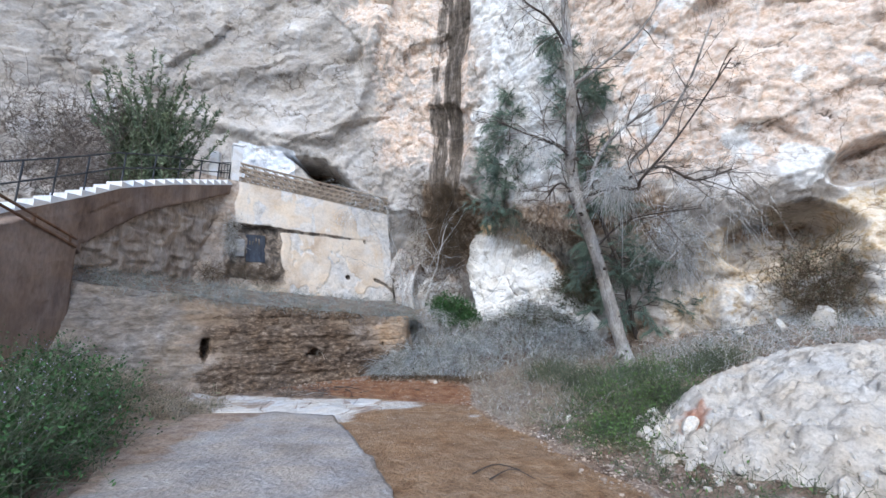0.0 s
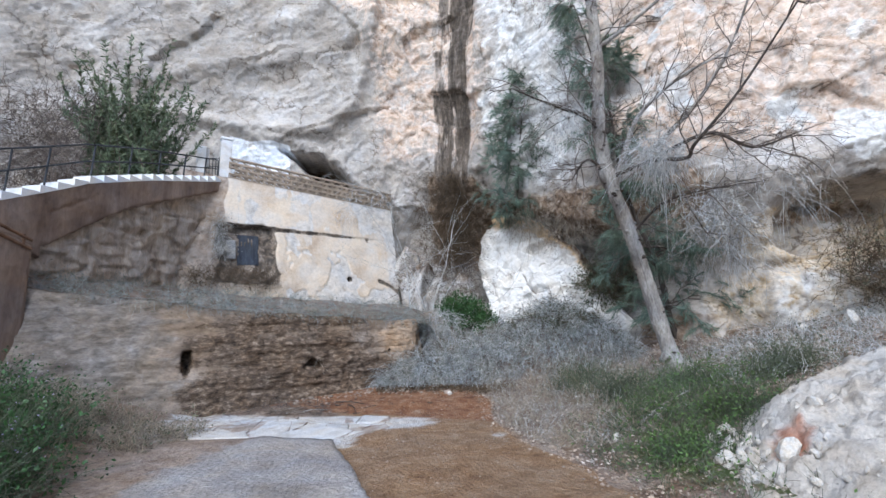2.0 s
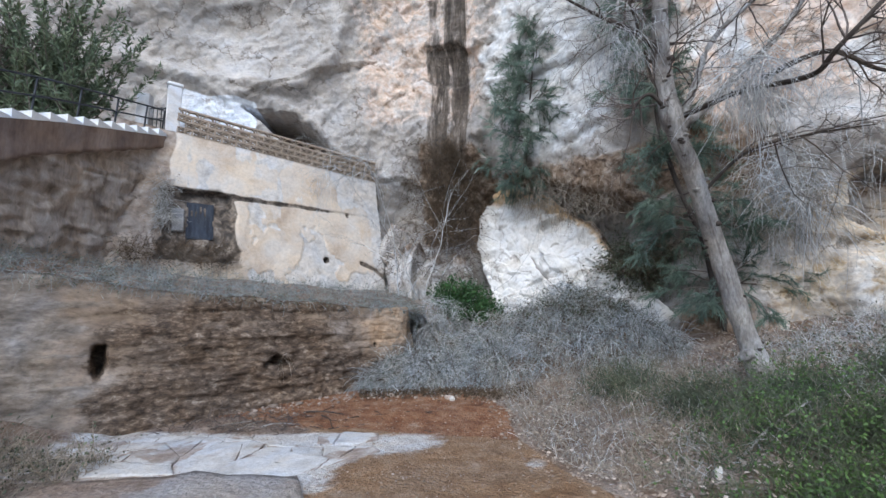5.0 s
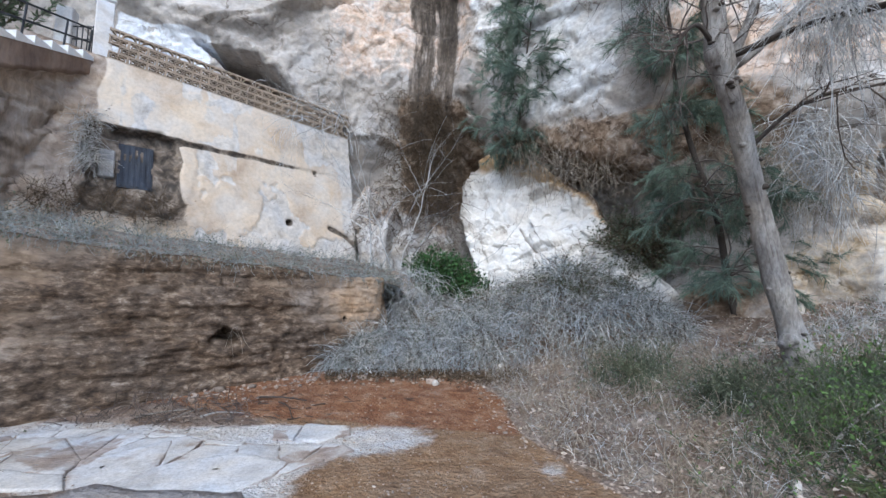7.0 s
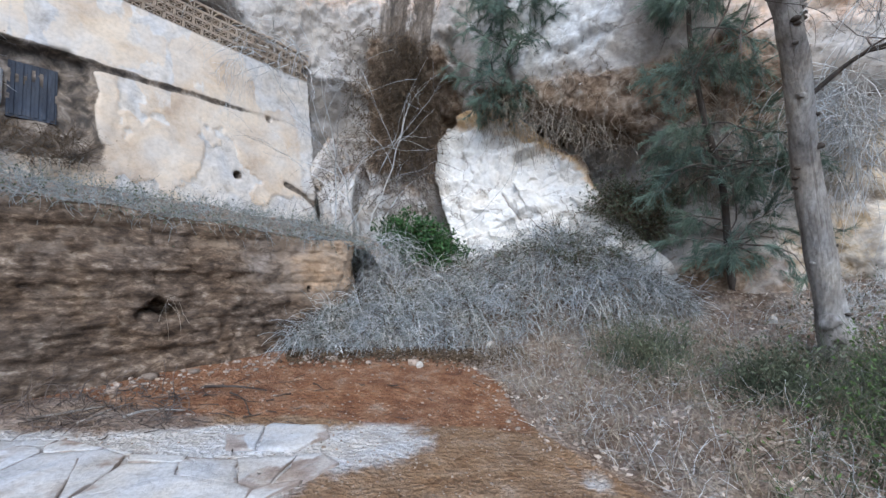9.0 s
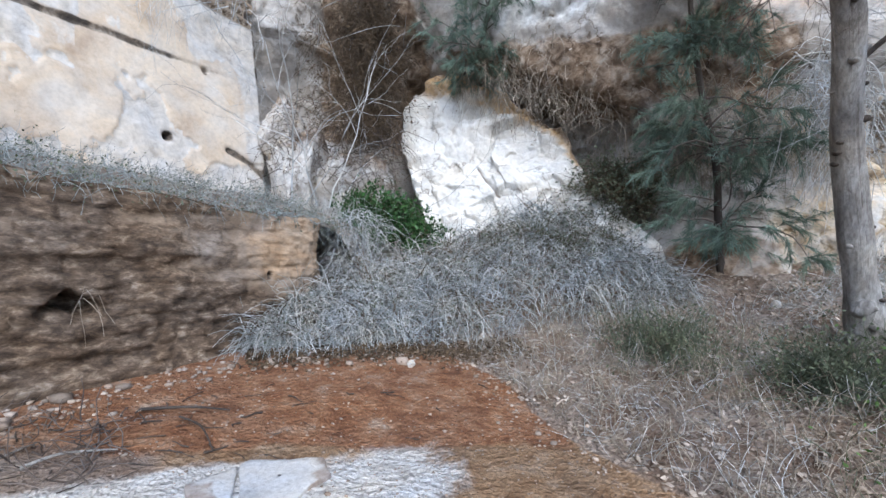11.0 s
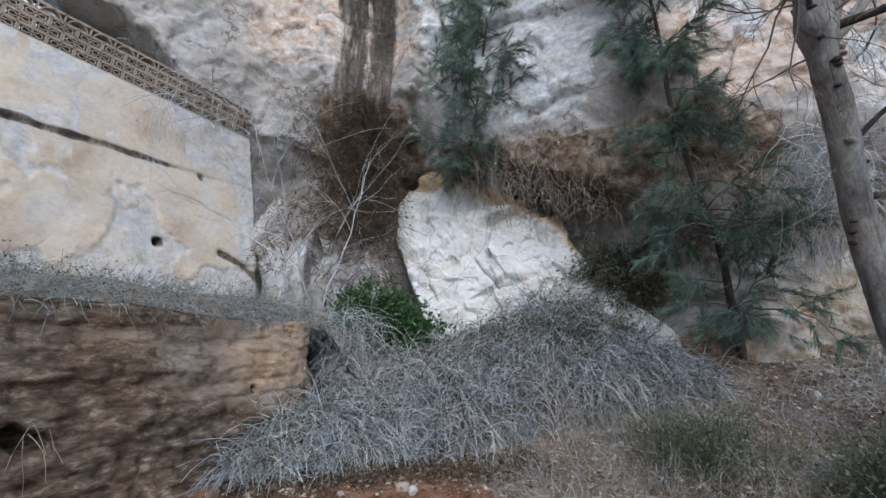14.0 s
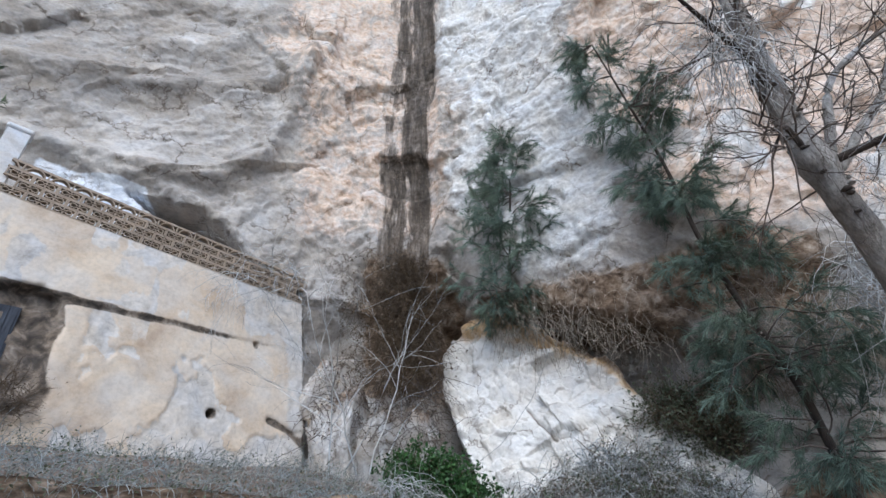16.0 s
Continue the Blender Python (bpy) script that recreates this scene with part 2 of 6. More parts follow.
M_GROUND = surface("earth_and_leaf_litter", [(0.28, (0.1, 0.065, 0.045)), (0.42, (0.2, 0.14, 0.105)), (0.55, (0.3, 0.235, 0.19)), (0.72, (0.42, 0.36, 0.31))],
                   2.2, 0.95, 0.8, 22.0, fine=0.5, fine_scale=50, dist=0.03, crag=24.0, fissures=False, masks=[
                       ("green", [(0.3, (0.05, 0.075, 0.025)), (0.6, (0.1, 0.125, 0.045)), (0.8, (0.2, 0.18, 0.1))], 1.0, None),
                       ("rock", [(0.3, (0.33, 0.31, 0.29)), (0.5, (0.5, 0.47, 0.44)), (0.7, (0.62, 0.6, 0.57))], 0.9, None),
                       ("mud", [(0.3, (0.16, 0.09, 0.048)), (0.44, (0.245, 0.15, 0.085)), (0.56, (0.31, 0.205, 0.125)), (0.72, (0.39, 0.29, 0.21))], 0.5, 0.7),
                       ("rust", [(0.3, (0.12, 0.05, 0.026)), (0.44, (0.22, 0.1, 0.05)), (0.56, (0.29, 0.15, 0.082)), (0.7, (0.38, 0.265, 0.19))], 0.7, 0.75),
                       ("lime", [(0.3, (0.45, 0.43, 0.41)), (0.55, (0.64, 0.63, 0.62)), (0.8, (0.74, 0.74, 0.74))], 1.0, 0.6)])
M_SLAB = surface("worn_grey_concrete", [(0.3, (0.22, 0.205, 0.195)), (0.45, (0.31, 0.29, 0.28)), (0.6, (0.38, 0.36, 0.35)), (0.75, (0.48, 0.455, 0.435))], 1.6, 0.85, 0.8, 28,
                 fine=0.5, fine_scale=26, dist=0.02, crag=18.0, fissures=False, masks=[("earth", [(0.3, (0.2, 0.145, 0.11)), (0.7, (0.4, 0.33, 0.28))], 1.1, None)])
M_WHITE_SLAB = surface("limewashed_concrete", [(0.3, (0.42, 0.41, 0.4)), (0.5, (0.56, 0.56, 0.56)), (0.75, (0.68, 0.685, 0.69))], 3.5, 0.75, 0.7, 24,
                       fine=0.35, fine_scale=40, dist=0.02, vary=0.1, masks=[("earth", [(0.3, (0.2, 0.15, 0.12)), (0.5, (0.36, 0.31, 0.28)), (0.7, (0.5, 0.47, 0.44))], 1.3, None)])
M_RUBBLE = surface("crushed_limestone", [(0.3, (0.42, 0.375, 0.32)), (0.45, (0.56, 0.51, 0.45)), (0.7, (0.66, 0.62, 0.565))], 3.5, 0.93, 1.0, 18,
                   fine=0.35, fine_scale=28, dist=0.04, masks=[("rust", [(0.3, (0.35, 0.13, 0.07)), (0.7, (0.6, 0.38, 0.28))], 0.9, None)])
M_STONE = surface("pale_stone", [(0.3, (0.45, 0.41, 0.36)), (0.7, (0.68, 0.65, 0.6))], 6, 0.9, 0.5, 30, fine=0.25, vary=0.16)
M_GRAVEL = surface("mixed_gravel", [(0.3, (0.2, 0.14, 0.1)), (0.7, (0.45, 0.38, 0.32))], 3, 0.9, 0.4, 40, fine=0.3, vary=0.35, island=True)
M_BARK = surface("grey_brown_bark", [(0.3, (0.11, 0.098, 0.088)), (0.42, (0.22, 0.2, 0.182)), (0.55, (0.36, 0.34, 0.318)), (0.7, (0.5, 0.485, 0.465))], 4.0, 0.93, 1.0, 22, (1, 1, 0.4), fine=0.5, dist=0.04, masks=[("groove", [(0.3, (0.06, 0.045, 0.036)), (0.7, (0.14, 0.11, 0.09))], 0.5, None)])
M_DARKBARK = surface("dark_bark", [(0.3, (0.035, 0.028, 0.025)), (0.7, (0.11, 0.09, 0.075))], 4, 0.95, 0.8, 20, (1, 1, 0.3), fine=0.4, dist=0.03)
M_TWIG = surface("dark_bare_twig", [(0.3, (0.07, 0.055, 0.048)), (0.7, (0.2, 0.165, 0.145))], 5, 0.93, 0, 10, fine=0.2, vary=0.3, island=True)
M_GREYTWIG = surface("silver_dead_stem", [(0.3, (0.34, 0.345, 0.34)), (0.7, (0.63, 0.635, 0.625))], 4, 0.95, 0, 10, fine=0.25, vary=0.4, island=True)
M_SAGETWIG = surface("blue_grey_dry_stem", [(0.3, (0.17, 0.19, 0.19)), (0.7, (0.38, 0.41, 0.405))], 4, 0.95, 0, 10, fine=0.25, vary=0.4, island=True)
M_DRY = surface("dry_straw", [(0.3, (0.2, 0.16, 0.12)), (0.7, (0.44, 0.39, 0.32))], 3, 0.95, 0, 10, fine=0.25, vary=0.4, island=True)
M_BROWN = surface("brown_dead_vine", [(0.3, (0.05, 0.035, 0.022)), (0.7, (0.16, 0.115, 0.075))], 3, 0.95, 0, 10, fine=0.25, vary=0.4, island=True)
M_NEEDLE = surface("blue_green_needle", [(0.3, (0.1, 0.145, 0.115)), (0.7, (0.2, 0.265, 0.205))], 1.6, 0.8, 0, 10, fine=0.2, vary=0.35, island=True)
M_OLEANDER = surface("grey_green_leaf", [(0.3, (0.08, 0.11, 0.06)), (0.7, (0.18, 0.225, 0.14))], 2, 0.6, 0, 10, fine=0.15, vary=0.35, island=True)
M_GREEN = surface("fresh_green_leaf", [(0.3, (0.055, 0.105, 0.03)), (0.7, (0.13, 0.215, 0.065))], 1.5, 0.7, 0, 10, fine=0.15, vary=0.4, island=True)
M_DULL = surface("dull_sage_leaf", [(0.3, (0.06, 0.075, 0.045)), (0.7, (0.15, 0.17, 0.115))], 1.5, 0.8, 0, 10, fine=0.2, vary=0.4, island=True)
M_IVY = surface("dark_ivy_leaf", [(0.3, (0.02, 0.055, 0.018)), (0.7, (0.05, 0.12, 0.035))], 3, 0.5, 0, 10, fine=0.15, vary=0.4, island=True)
M_LILAC = surface("lilac_petal", [(0.3, (0.25, 0.21, 0.36)), (0.7, (0.5, 0.46, 0.6))], 5, 0.8, 0, 10, fine=0.1, vary=0.3, island=True)
M_LITTER = surface("fallen_leaf", [(0.3, (0.2, 0.145, 0.11)), (0.7, (0.52, 0.46, 0.4))], 4, 0.9, 0, 10, fine=0.2, vary=0.45, island=True)


# ---- mesh helpers ----
def mesh_of(name, verts, faces, material, attrs=None, smooth=True):
    me = bpy.data.meshes.new(name)
    verts = np.asarray(verts, dtype=np.float32).reshape(-1, 3)
    if isinstance(faces, np.ndarray):
        n, k = faces.shape
        me.vertices.add(len(verts))
        me.vertices.foreach_set("co", verts.ravel())
        me.loops.add(n * k)
        me.loops.foreach_set("vertex_index", faces.astype(np.int32).ravel())
        me.polygons.add(n)
        me.polygons.foreach_set("loop_start", np.arange(0, n * k, k, dtype=np.int32))
        me.update(calc_edges=True)
    else:
        me.from_pydata([tuple(map(float, v)) for v in verts], [], faces)
    me.validate()
    for key, values in (attrs or {}).items():
        me.attributes.new(key, "FLOAT", "POINT").data.foreach_set("value", np.asarray(values, dtype=np.float32).ravel())
    me.materials.append(material)
    if smooth:
        me.polygons.foreach_set("use_smooth", np.ones(len(me.polygons), dtype=bool))
    me.update()
    return me


def thing(name, label, category, at=(0, 0, 0), group="", kind=""):
    ob = new(name)
    ob.empty_display_size = 0.1
    ob.matrix_basis = Matrix.Translation(at)
    return tagged(ob, label, category, group, kind)


def adopt(ob, parent):
    ob.parent = parent
    base = parent.matrix_basis.copy()
    up = parent.parent
    while up:
        base = up.matrix_basis @ base
        up = up.parent
    if not parent.parent:
        ob.matrix_parent_inverse = base.inverted()
    return ob


def piece(name, verts, faces, material, parent=None, label="", attrs=None, smooth=True):
    ob = new(name, mesh_of(name, verts, faces, material, attrs, smooth))
    if parent:
        adopt(ob, parent)
    if label:
        ob["label"] = label
    if name.endswith("_mass"):
        ob["kind"] = "stuff"
    return ob


def part(name, bm, material, parent=None, label="", smooth=False):
    me = bpy.data.meshes.new(name)
    bm.to_mesh(me)
    bm.free()
    me.materials.append(material)
    if smooth:
        me.polygons.foreach_set("use_smooth", np.ones(len(me.polygons), dtype=bool))
    ob = new(name, me)
    if parent:
        adopt(ob, parent)
    if label:
        ob["label"] = label
    return ob


def grid_faces(n, m, wrap=False):
    i, j = np.meshgrid(np.arange(n - 1), np.arange(m if wrap else m - 1), indexing="ij")
    a, k = i * m + j, i * m + (j + 1) % m
    return np.stack([a, a + m, k + m, k], -1).reshape(-1, 4)


def box_bm(x0, y0, z0, x1, y1, z1, bevel=0.01):
    bm = bmesh.new()
    bmesh.ops.create_cube(bm, size=1)
    for v in bm.verts:
        v.co = Vector((x0 + (v.co.x + 0.5) * (x1 - x0), y0 + (v.co.y + 0.5) * (y1 - y0), z0 + (v.co.z + 0.5) * (z1 - z0)))
    if bevel:
        bmesh.ops.bevel(bm, geom=bm.edges[:], offset=bevel, segments=1, affect="EDGES")
    return bm


def tubes(paths, radii, sides=3):
    """Vertices and faces of many tubes: paths (n, k, 3), radii (n, k)."""
    n, k, _ = paths.shape
    d = np.gradient(paths, axis=1)
    d /= np.linalg.norm(d, axis=-1, keepdims=True) + 1e-9
    ref = np.where(np.abs(d[..., 2:3]) > 0.9, np.array([1.0, 0, 0]), np.array([0, 0, 1.0]))
    u = np.cross(d, ref)
    u /= np.linalg.norm(u, axis=-1, keepdims=True) + 1e-9
    w = np.cross(d, u)
    ang = np.arange(sides) * 2 * np.pi / sides
    ring = u[:, :, None] * np.cos(ang)[:, None] + w[:, :, None] * np.sin(ang)[:, None]
    verts = paths[:, :, None] + ring * radii[:, :, None, None]
    f = grid_faces(k, sides, True)
    faces = (f[None] + (np.arange(n) * k * sides)[:, None, None]).reshape(-1, 4)
    return verts.reshape(-1, 3), faces


def grow(rng, roots, dirs, length, k=6, wiggle=0.25, gravity=0.0, radius=0.004, taper=0.3):
    """Wandering stems from roots: paths and radii for tubes()."""
    n = len(roots)
    length = np.broadcast_to(length, (n,))
    p = np.array(roots, float)
    d = dirs / (np.linalg.norm(dirs, axis=1, keepdims=True) + 1e-9)
    out = [p.copy()]
    for _ in range(k - 1):
        d = d + rng.normal(0, wiggle, (n, 3)) + np.array([0, 0, -gravity])
        d /= np.linalg.norm(d, axis=1, keepdims=True) + 1e-9
        p = p + d * (length / (k - 1))[:, None]
        out.append(p.copy())
    r = np.broadcast_to(radius, (n,))[:, None] * np.linspace(1, taper, k)[None]
    return np.stack(out, 1), r


def leaves(rng, pts, dirs, size, width=0.35, fold=0.25):
    """Folded pointed leaves: six corners, four faces each."""
    n = len(pts)
    size = np.broadcast_to(size, (n,))[:, None]
    d = dirs / (np.linalg.norm(dirs, axis=1, keepdims=True) + 1e-9)
    s = np.cross(d, rng.normal(0, 1, (n, 3)))
    s /= np.linalg.norm(s, axis=1, keepdims=True) + 1e-9
    up = np.cross(s, d)
    a = pts
    mid = pts + d * size * 0.5
    tip = pts + d * size - up * size * 0.12
    l, r = mid + s * size * width * 0.5 + up * size * fold * 0.3, mid - s * size * width * 0.5 + up * size * fold * 0.3
    v = np.stack([a, l, mid, r, tip], 1).reshape(-1, 3)
    f = np.array([[0, 2, 1], [0, 3, 2], [1, 2, 4], [2, 3, 4]])
    return v, (f[None] + (np.arange(n) * 5)[:, None, None]).reshape(-1, 3)


def rock_shape(rng, size, subdiv=2, facets=9, rough=0.08):
    """A broken stone: a ball cut by flat planes and roughened."""
    bm = bmesh.new()
    bmesh.ops.create_icosphere(bm, subdivisions=subdiv, radius=1)
    v = np.array([x.co[:] for x in bm.verts])
    f = [[x.index for x in q.verts] for q in bm.faces]
    bm.free()
    n = rng.normal(0, 1, (facets, 3))
    n /= np.linalg.norm(n, axis=1, keepdims=True)
    d = rng.uniform(0.6, 1.0, facets)
    dots = v @ n.T
    r = np.min(np.where(dots > 0.05, d / np.maximum(dots, 0.05), 1.2), axis=1)
    r = np.minimum(r, 1.15) * (1 + rough * fbm(v * 2.5 + rng.uniform(0, 50), 3, 3))
    return v * r[:, None] * np.array(size), f


def spline(points, k):
    """A smooth curve through points, k samples."""
    p = np.array(points, float)
    n = len(p)
    t = np.linspace(0, n - 1, k)
    i = np.clip(t.astype(int), 0, n - 2)
    w = (t - i)[:, None]
    p0, p1, p2, p3 = p[np.maximum(i - 1, 0)], p[i], p[i + 1], p[np.minimum(i + 2, n - 1)]
    return 0.5 * (2 * p1 + (p2 - p0) * w + (2 * p0 - 5 * p1 + 4 * p2 - p3) * w ** 2 + (3 * p1 - p0 - 3 * p2 + p3) * w ** 3)


# ---- the lie of the land ----
def mud_edge(y):
    """The right edge of the muddy strip."""
    return np.interp(y, [-6, 0, 4.2, 6, 7.3, 8.4, 9.4, 10.6], [2.6, 2.5, 1.9, 1.35, 0.8, 0.56, 0.6, 0.3])


def land(x, y):
    base = -0.05 * np.clip(y, -6, 8.5) + 0.07 * np.clip(y - 8.7, 0, 3)
    d = x - mud_edge(y)
    bank = 0.27 * np.clip(d - 0.25, 0, 6) * sm(2.0, 6.0, y) + 0.12 * np.clip(d - 0.2, 0, 8) * (1 - sm(2.0, 6.0, y))
    left = 0.3 * np.clip(-4.0 - 0.35 * np.clip(6.5 - y, -2, 8) * -0.4 - x, 0, 2.2)
    far = 0.25 * np.clip(np.hypot(x, y - 4) - 20, 0, 60)
    p = np.stack([x, y, np.zeros_like(x)], -1)
    rough = 0.05 * fbm(p * 0.7, 4, 5) + 0.015 * fbm(p * 5, 3, 8)
    flat = bandmask(x, -4.2, 99, 0.3) * (1 - sm(-0.1, 0.5, d))
    return base + bank + left + far * sm(-2, -12, y) + rough * (1 - 0.6 * flat)


def land_at(x, y):
    return land(np.atleast_1d(np.asarray(x, float)), np.atleast_1d(np.asarray(y, float)))


def axis(a, b, step, reach):
    inner = np.arange(a, b + step, step)
    grow_out = []
    d, v = step, 0.0
    while v < reach:
        d *= 1.22
        v += d
        grow_out.append(v)
    g = np.array(grow_out)
    return np.concatenate([(a - g)[::-1], inner, inner[-1] + g])


gx, gy = np.meshgrid(axis(-7, 8.5, 0.06, 600), axis(-0.5, 13.0, 0.06, 600), indexing="ij")
gz = land(gx, gy)
gp = np.stack([gx, gy, gz], -1)
gd = gx - mud_edge(gy)
wob = 0.3 * fbm(gp * 1.3, 4, 21)
mud = (1 - sm(-0.12, 0.12, gd + wob * 0.6)) * sm(-2.2, -1.7, gx + wob) * (1 - sm(10.2, 10.6, gy + wob)) * sm(-8, -5, gy)
rust = (1 - sm(-0.1, 0.15, gd + wob * 0.5)) * bandmask(gy + 0.25 * gx + wob, 8.35, 10.3, 0.35) * sm(-4.8, -3.2, gx)
patch = np.exp(-(((gx + 0.75) / 0.55) ** 2 + ((gy - 8.15 - 0.3 * (gx + 0.7)) / 0.55) ** 2) * 1.2)
lime = np.clip(patch * 0.85 + 0.62 * bandmask(gx + 0.3 * wob, -4.6, -1.3, 0.3) * bandmask(gy + wob + 0.12 * gx, 6.5, 8.3, 0.3) + 0.55 * np.exp(-(((gx + 1.9) / 0.9) ** 2 + ((gy - 8.35) / 0.4) ** 2)) + 0.5 * np.exp(-(((gx - 0.55) / 0.25) ** 2 + ((gy - 7.5) / 0.5) ** 2)), 0, 1)
green = np.clip(np.exp(-(((gx - 2.2) / 1.0) ** 2 + ((gy - 6.3) / 1.2) ** 2)) * 0.5 + bandmask(gx - 0.5 * (6 - gy), 1.9, 3.3, 0.4) * bandmask(gy, 3.4, 6, 0.8) * 0.6, 0, 1)
rockm = 0.55 * sm(0.2, 0.6, fbm(gp * 0.8, 3, 40)) * sm(0.3, 1.0, gd) + 0.5 * (1 - sm(-3.6, -2.8, gx)) * bandmask(gy, 2, 9, 0.5) * 0.6
fade = sm(-9, -5, gy)
ground = tagged(piece("ground", gp.reshape(-1, 3), grid_faces(*gx.shape), M_GROUND,
                      attrs={"mud": mud, "rust": rust, "lime": lime * fade, "green": green, "rock": rockm}),
                "brown earth with red mud, leaf litter and pale stones", "ground", kind="structure")

# ---- the cliff ----
plan = spline([(-30, -8), (-22, 4), (-16, 10), (-10.6, 13.0), (-6.4, 14.1), (-3.2, 14.3), (-1.3, 14.7), (0.2, 13.9), (1.3, 13.25), (2.5, 12.1), (4.6, 10.1), (6.2, 9.3),
               (7.6, 8.9), (10, 7.2), (13.5, 2), (17, -6), (22, -16)], 1200)
seg = np.concatenate([[0], np.cumsum(np.linalg.norm(np.diff(plan, axis=0), axis=1))])
inside = (plan[:, 0] > -12.5) & (plan[:, 0] < 11) & (plan[:, 1] > 4)
step = np.where(inside, 0.05, 0.3)
cs = [0.0]
while cs[-1] < seg[-1]:
    cs.append(cs[-1] + float(np.interp(cs[-1], seg, step)))
cs = np.array(cs)
cx, cy = np.interp(cs, seg, plan[:, 0]), np.interp(cs, seg, plan[:, 1])
tx, ty = np.gradient(cx, cs), np.gradient(cy, cs)
tl = np.hypot(tx, ty)
nx, ny = ty / tl, -tx / tl
kern = np.ones(25) / 25
nx, ny = np.convolve(np.pad(nx, 12, "edge"), kern, "valid"), np.convolve(np.pad(ny, 12, "edge"), kern, "valid")
cz = np.concatenate([np.arange(-1.2, 12.5, 0.05), np.arange(12.5, 26, 0.4)])
X, Z = np.meshgrid(cx, cz, indexing="ij")
Y = np.broadcast_to(cy[:, None], X.shape)
S = np.broadcast_to(cs[:, None], X.shape)
P = np.stack([X, Y, Z], -1)
warp = np.stack([fbm(P * 0.5, 3, 60), fbm(P * 0.5, 3, 70), fbm(P * 0.5, 3, 80)], -1)
Q = P + 0.5 * warp
Q = np.stack([Q[..., 0] + 0.55 * Q[..., 2], Q[..., 1], Q[..., 2] - 0.35 * Q[..., 0]], -1)
smooth_left = sm(-2.2, -3.6, X) * sm(5.0, 6.5, Z)
Q = Q + 0.12 * np.stack([fbm(P * 2.2, 3, 61), fbm(P * 2.2, 3, 71), fbm(P * 2.2, 3, 81)], -1)
keep_s = 1 - 0.6 * smooth_left
D = 0.34 * fbm(P * 0.35, 3, 1)
calm = 1 - 0.8 * bandmask(X, -0.5, 0.65, 0.15) * sm(4.6, 5.4, Z)
crack = 0
for size, amp, seed_ in ((0.4, 0.4, 9), (1.1, 0.13, 19), (3.1, 0.055, 29), (7.0, 0.026, 39)):
    f1, f2, own, tilt = facets(Q * np.array([0.75, 0.9, 1.25]) * size + seed_, seed_)
    D = D + amp * ((own - 0.5) * 0.5 + tilt * 1.5) * (keep_s if size < 3 else 1) * (calm if size > 1 else 1)
    if size < 2:
        crack = np.maximum(crack, (1 - sm(0.0, 0.02 if size == 0.4 else 0.035, f2 - f1)) * sm(0.12, 0.4, fbm(P * 1.1, 3, seed_ + 3)))
# slanting broken ledges, steep below and gentle above
lay = 0.9 * Z + 0.42 * X + 0.55 * fbm(P * 0.7, 3, 33)
saw = (lay * 1.15) % 1.0
D = D - 0.05 * crack + 0.03 * fbm(Q * 5.5, 4, 31) + 0.05 * (saw - sm(0.9, 1.0, saw)) * sm(-0.1, 0.3, fbm(P * 0.45, 3, 35)) * keep_s * calm + 0.035 * (1 - calm) * fbm(np.stack([X * 7, X * 0, Z * 0.35], -1), 4, 37)
# curved ledges on the pale face
for pts, wide, amp in (([(-9.5, 8.2), (-7.9, 8.8), (-5.5, 9.2), (-3.4, 9.9), (-2.2, 11.6)], 0.3, 0.22),
                       ([(-9.0, 7.3), (-6.8, 7.0), (-4.9, 6.75), (-3.9, 7.0), (-3.2, 7.8), (-2.8, 9.2), (-2.6, 11.0)], 0.22, 0.28),
                       ([(-6.0, 10.3), (-4.5, 11.1), (-3.2, 12.4)], 0.3, 0.2)):
    D = D + amp * np.exp(-(near_line(X + 0.15 * warp[..., 0], Z, pts) / wide) ** 2)
# gully below the water streak, a chute above it
gully = bandmask(X + 0.55 * warp[..., 0] + 0.25 * fbm(P * 1.6, 3, 63), -1.1, 0.95, 0.4)
D = D - 0.75 * gully * bandmask(Z + 0.7 * warp[..., 1], 2.7, 5.0, 0.6) + 0.35 * gully * (1 - sm(1.8, 2.5, Z))
D = D - 0.22 * bandmask(X + 0.1 * warp[..., 0], -0.35, 0.65, 0.25) * sm(4.5, 5.5, Z)
D = D + 0.3 * bandmask(X, -2.6, -0.7, 0.5) * sm(4.8, 6.5, Z)
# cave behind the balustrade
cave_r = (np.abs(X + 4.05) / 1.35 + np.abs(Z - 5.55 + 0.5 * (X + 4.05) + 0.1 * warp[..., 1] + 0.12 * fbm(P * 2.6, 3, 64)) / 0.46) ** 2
D = D - 2.2 * (1 - sm(0.6, 1.1, cave_r)) + 0.15 * np.exp(-((cave_r - 2.2) / 0.9) ** 2) * sm(5.4, 5.7, Z + 0.42 * (X + 4.05))
# room for the white rock
D = D - np.interp(X, [0.4, 1.1, 2.2, 3.2, 3.9], [0, 1.4, 1.4, 1.15, 0.1]) * (1 - sm(3.75, 4.25, Z + 0.5 * np.clip(X - 1.6, 0, 3)))
# overhang and hollow, with a pale ledge below and a buttress beside it
hw = 0.16 * fbm(P * 1.5, 3, 65)
hollow = ((X - 7.15) / 1.1) ** 2 + ((Z - 2.95 - 0.12 * (X - 7.15)) / 0.72) ** 2 + hw * 2
upper_hollow = ((X - 8.75) / 0.95) ** 2 + ((Z - 4.55 - 0.3 * (X - 8.7)) / 0.5) ** 2 + hw * 2
D = D - 1.3 * (1 - sm(0.45, 1.15, hollow)) - 0.7 * (1 - sm(0.4, 1.1, upper_hollow)) + 0.35 * np.exp(-((Z - 4.05 - 0.25 * (X - 7)) / 0.45) ** 2) * sm(4.9, 6.0, X) * (1 - sm(7.6, 8.2, X))
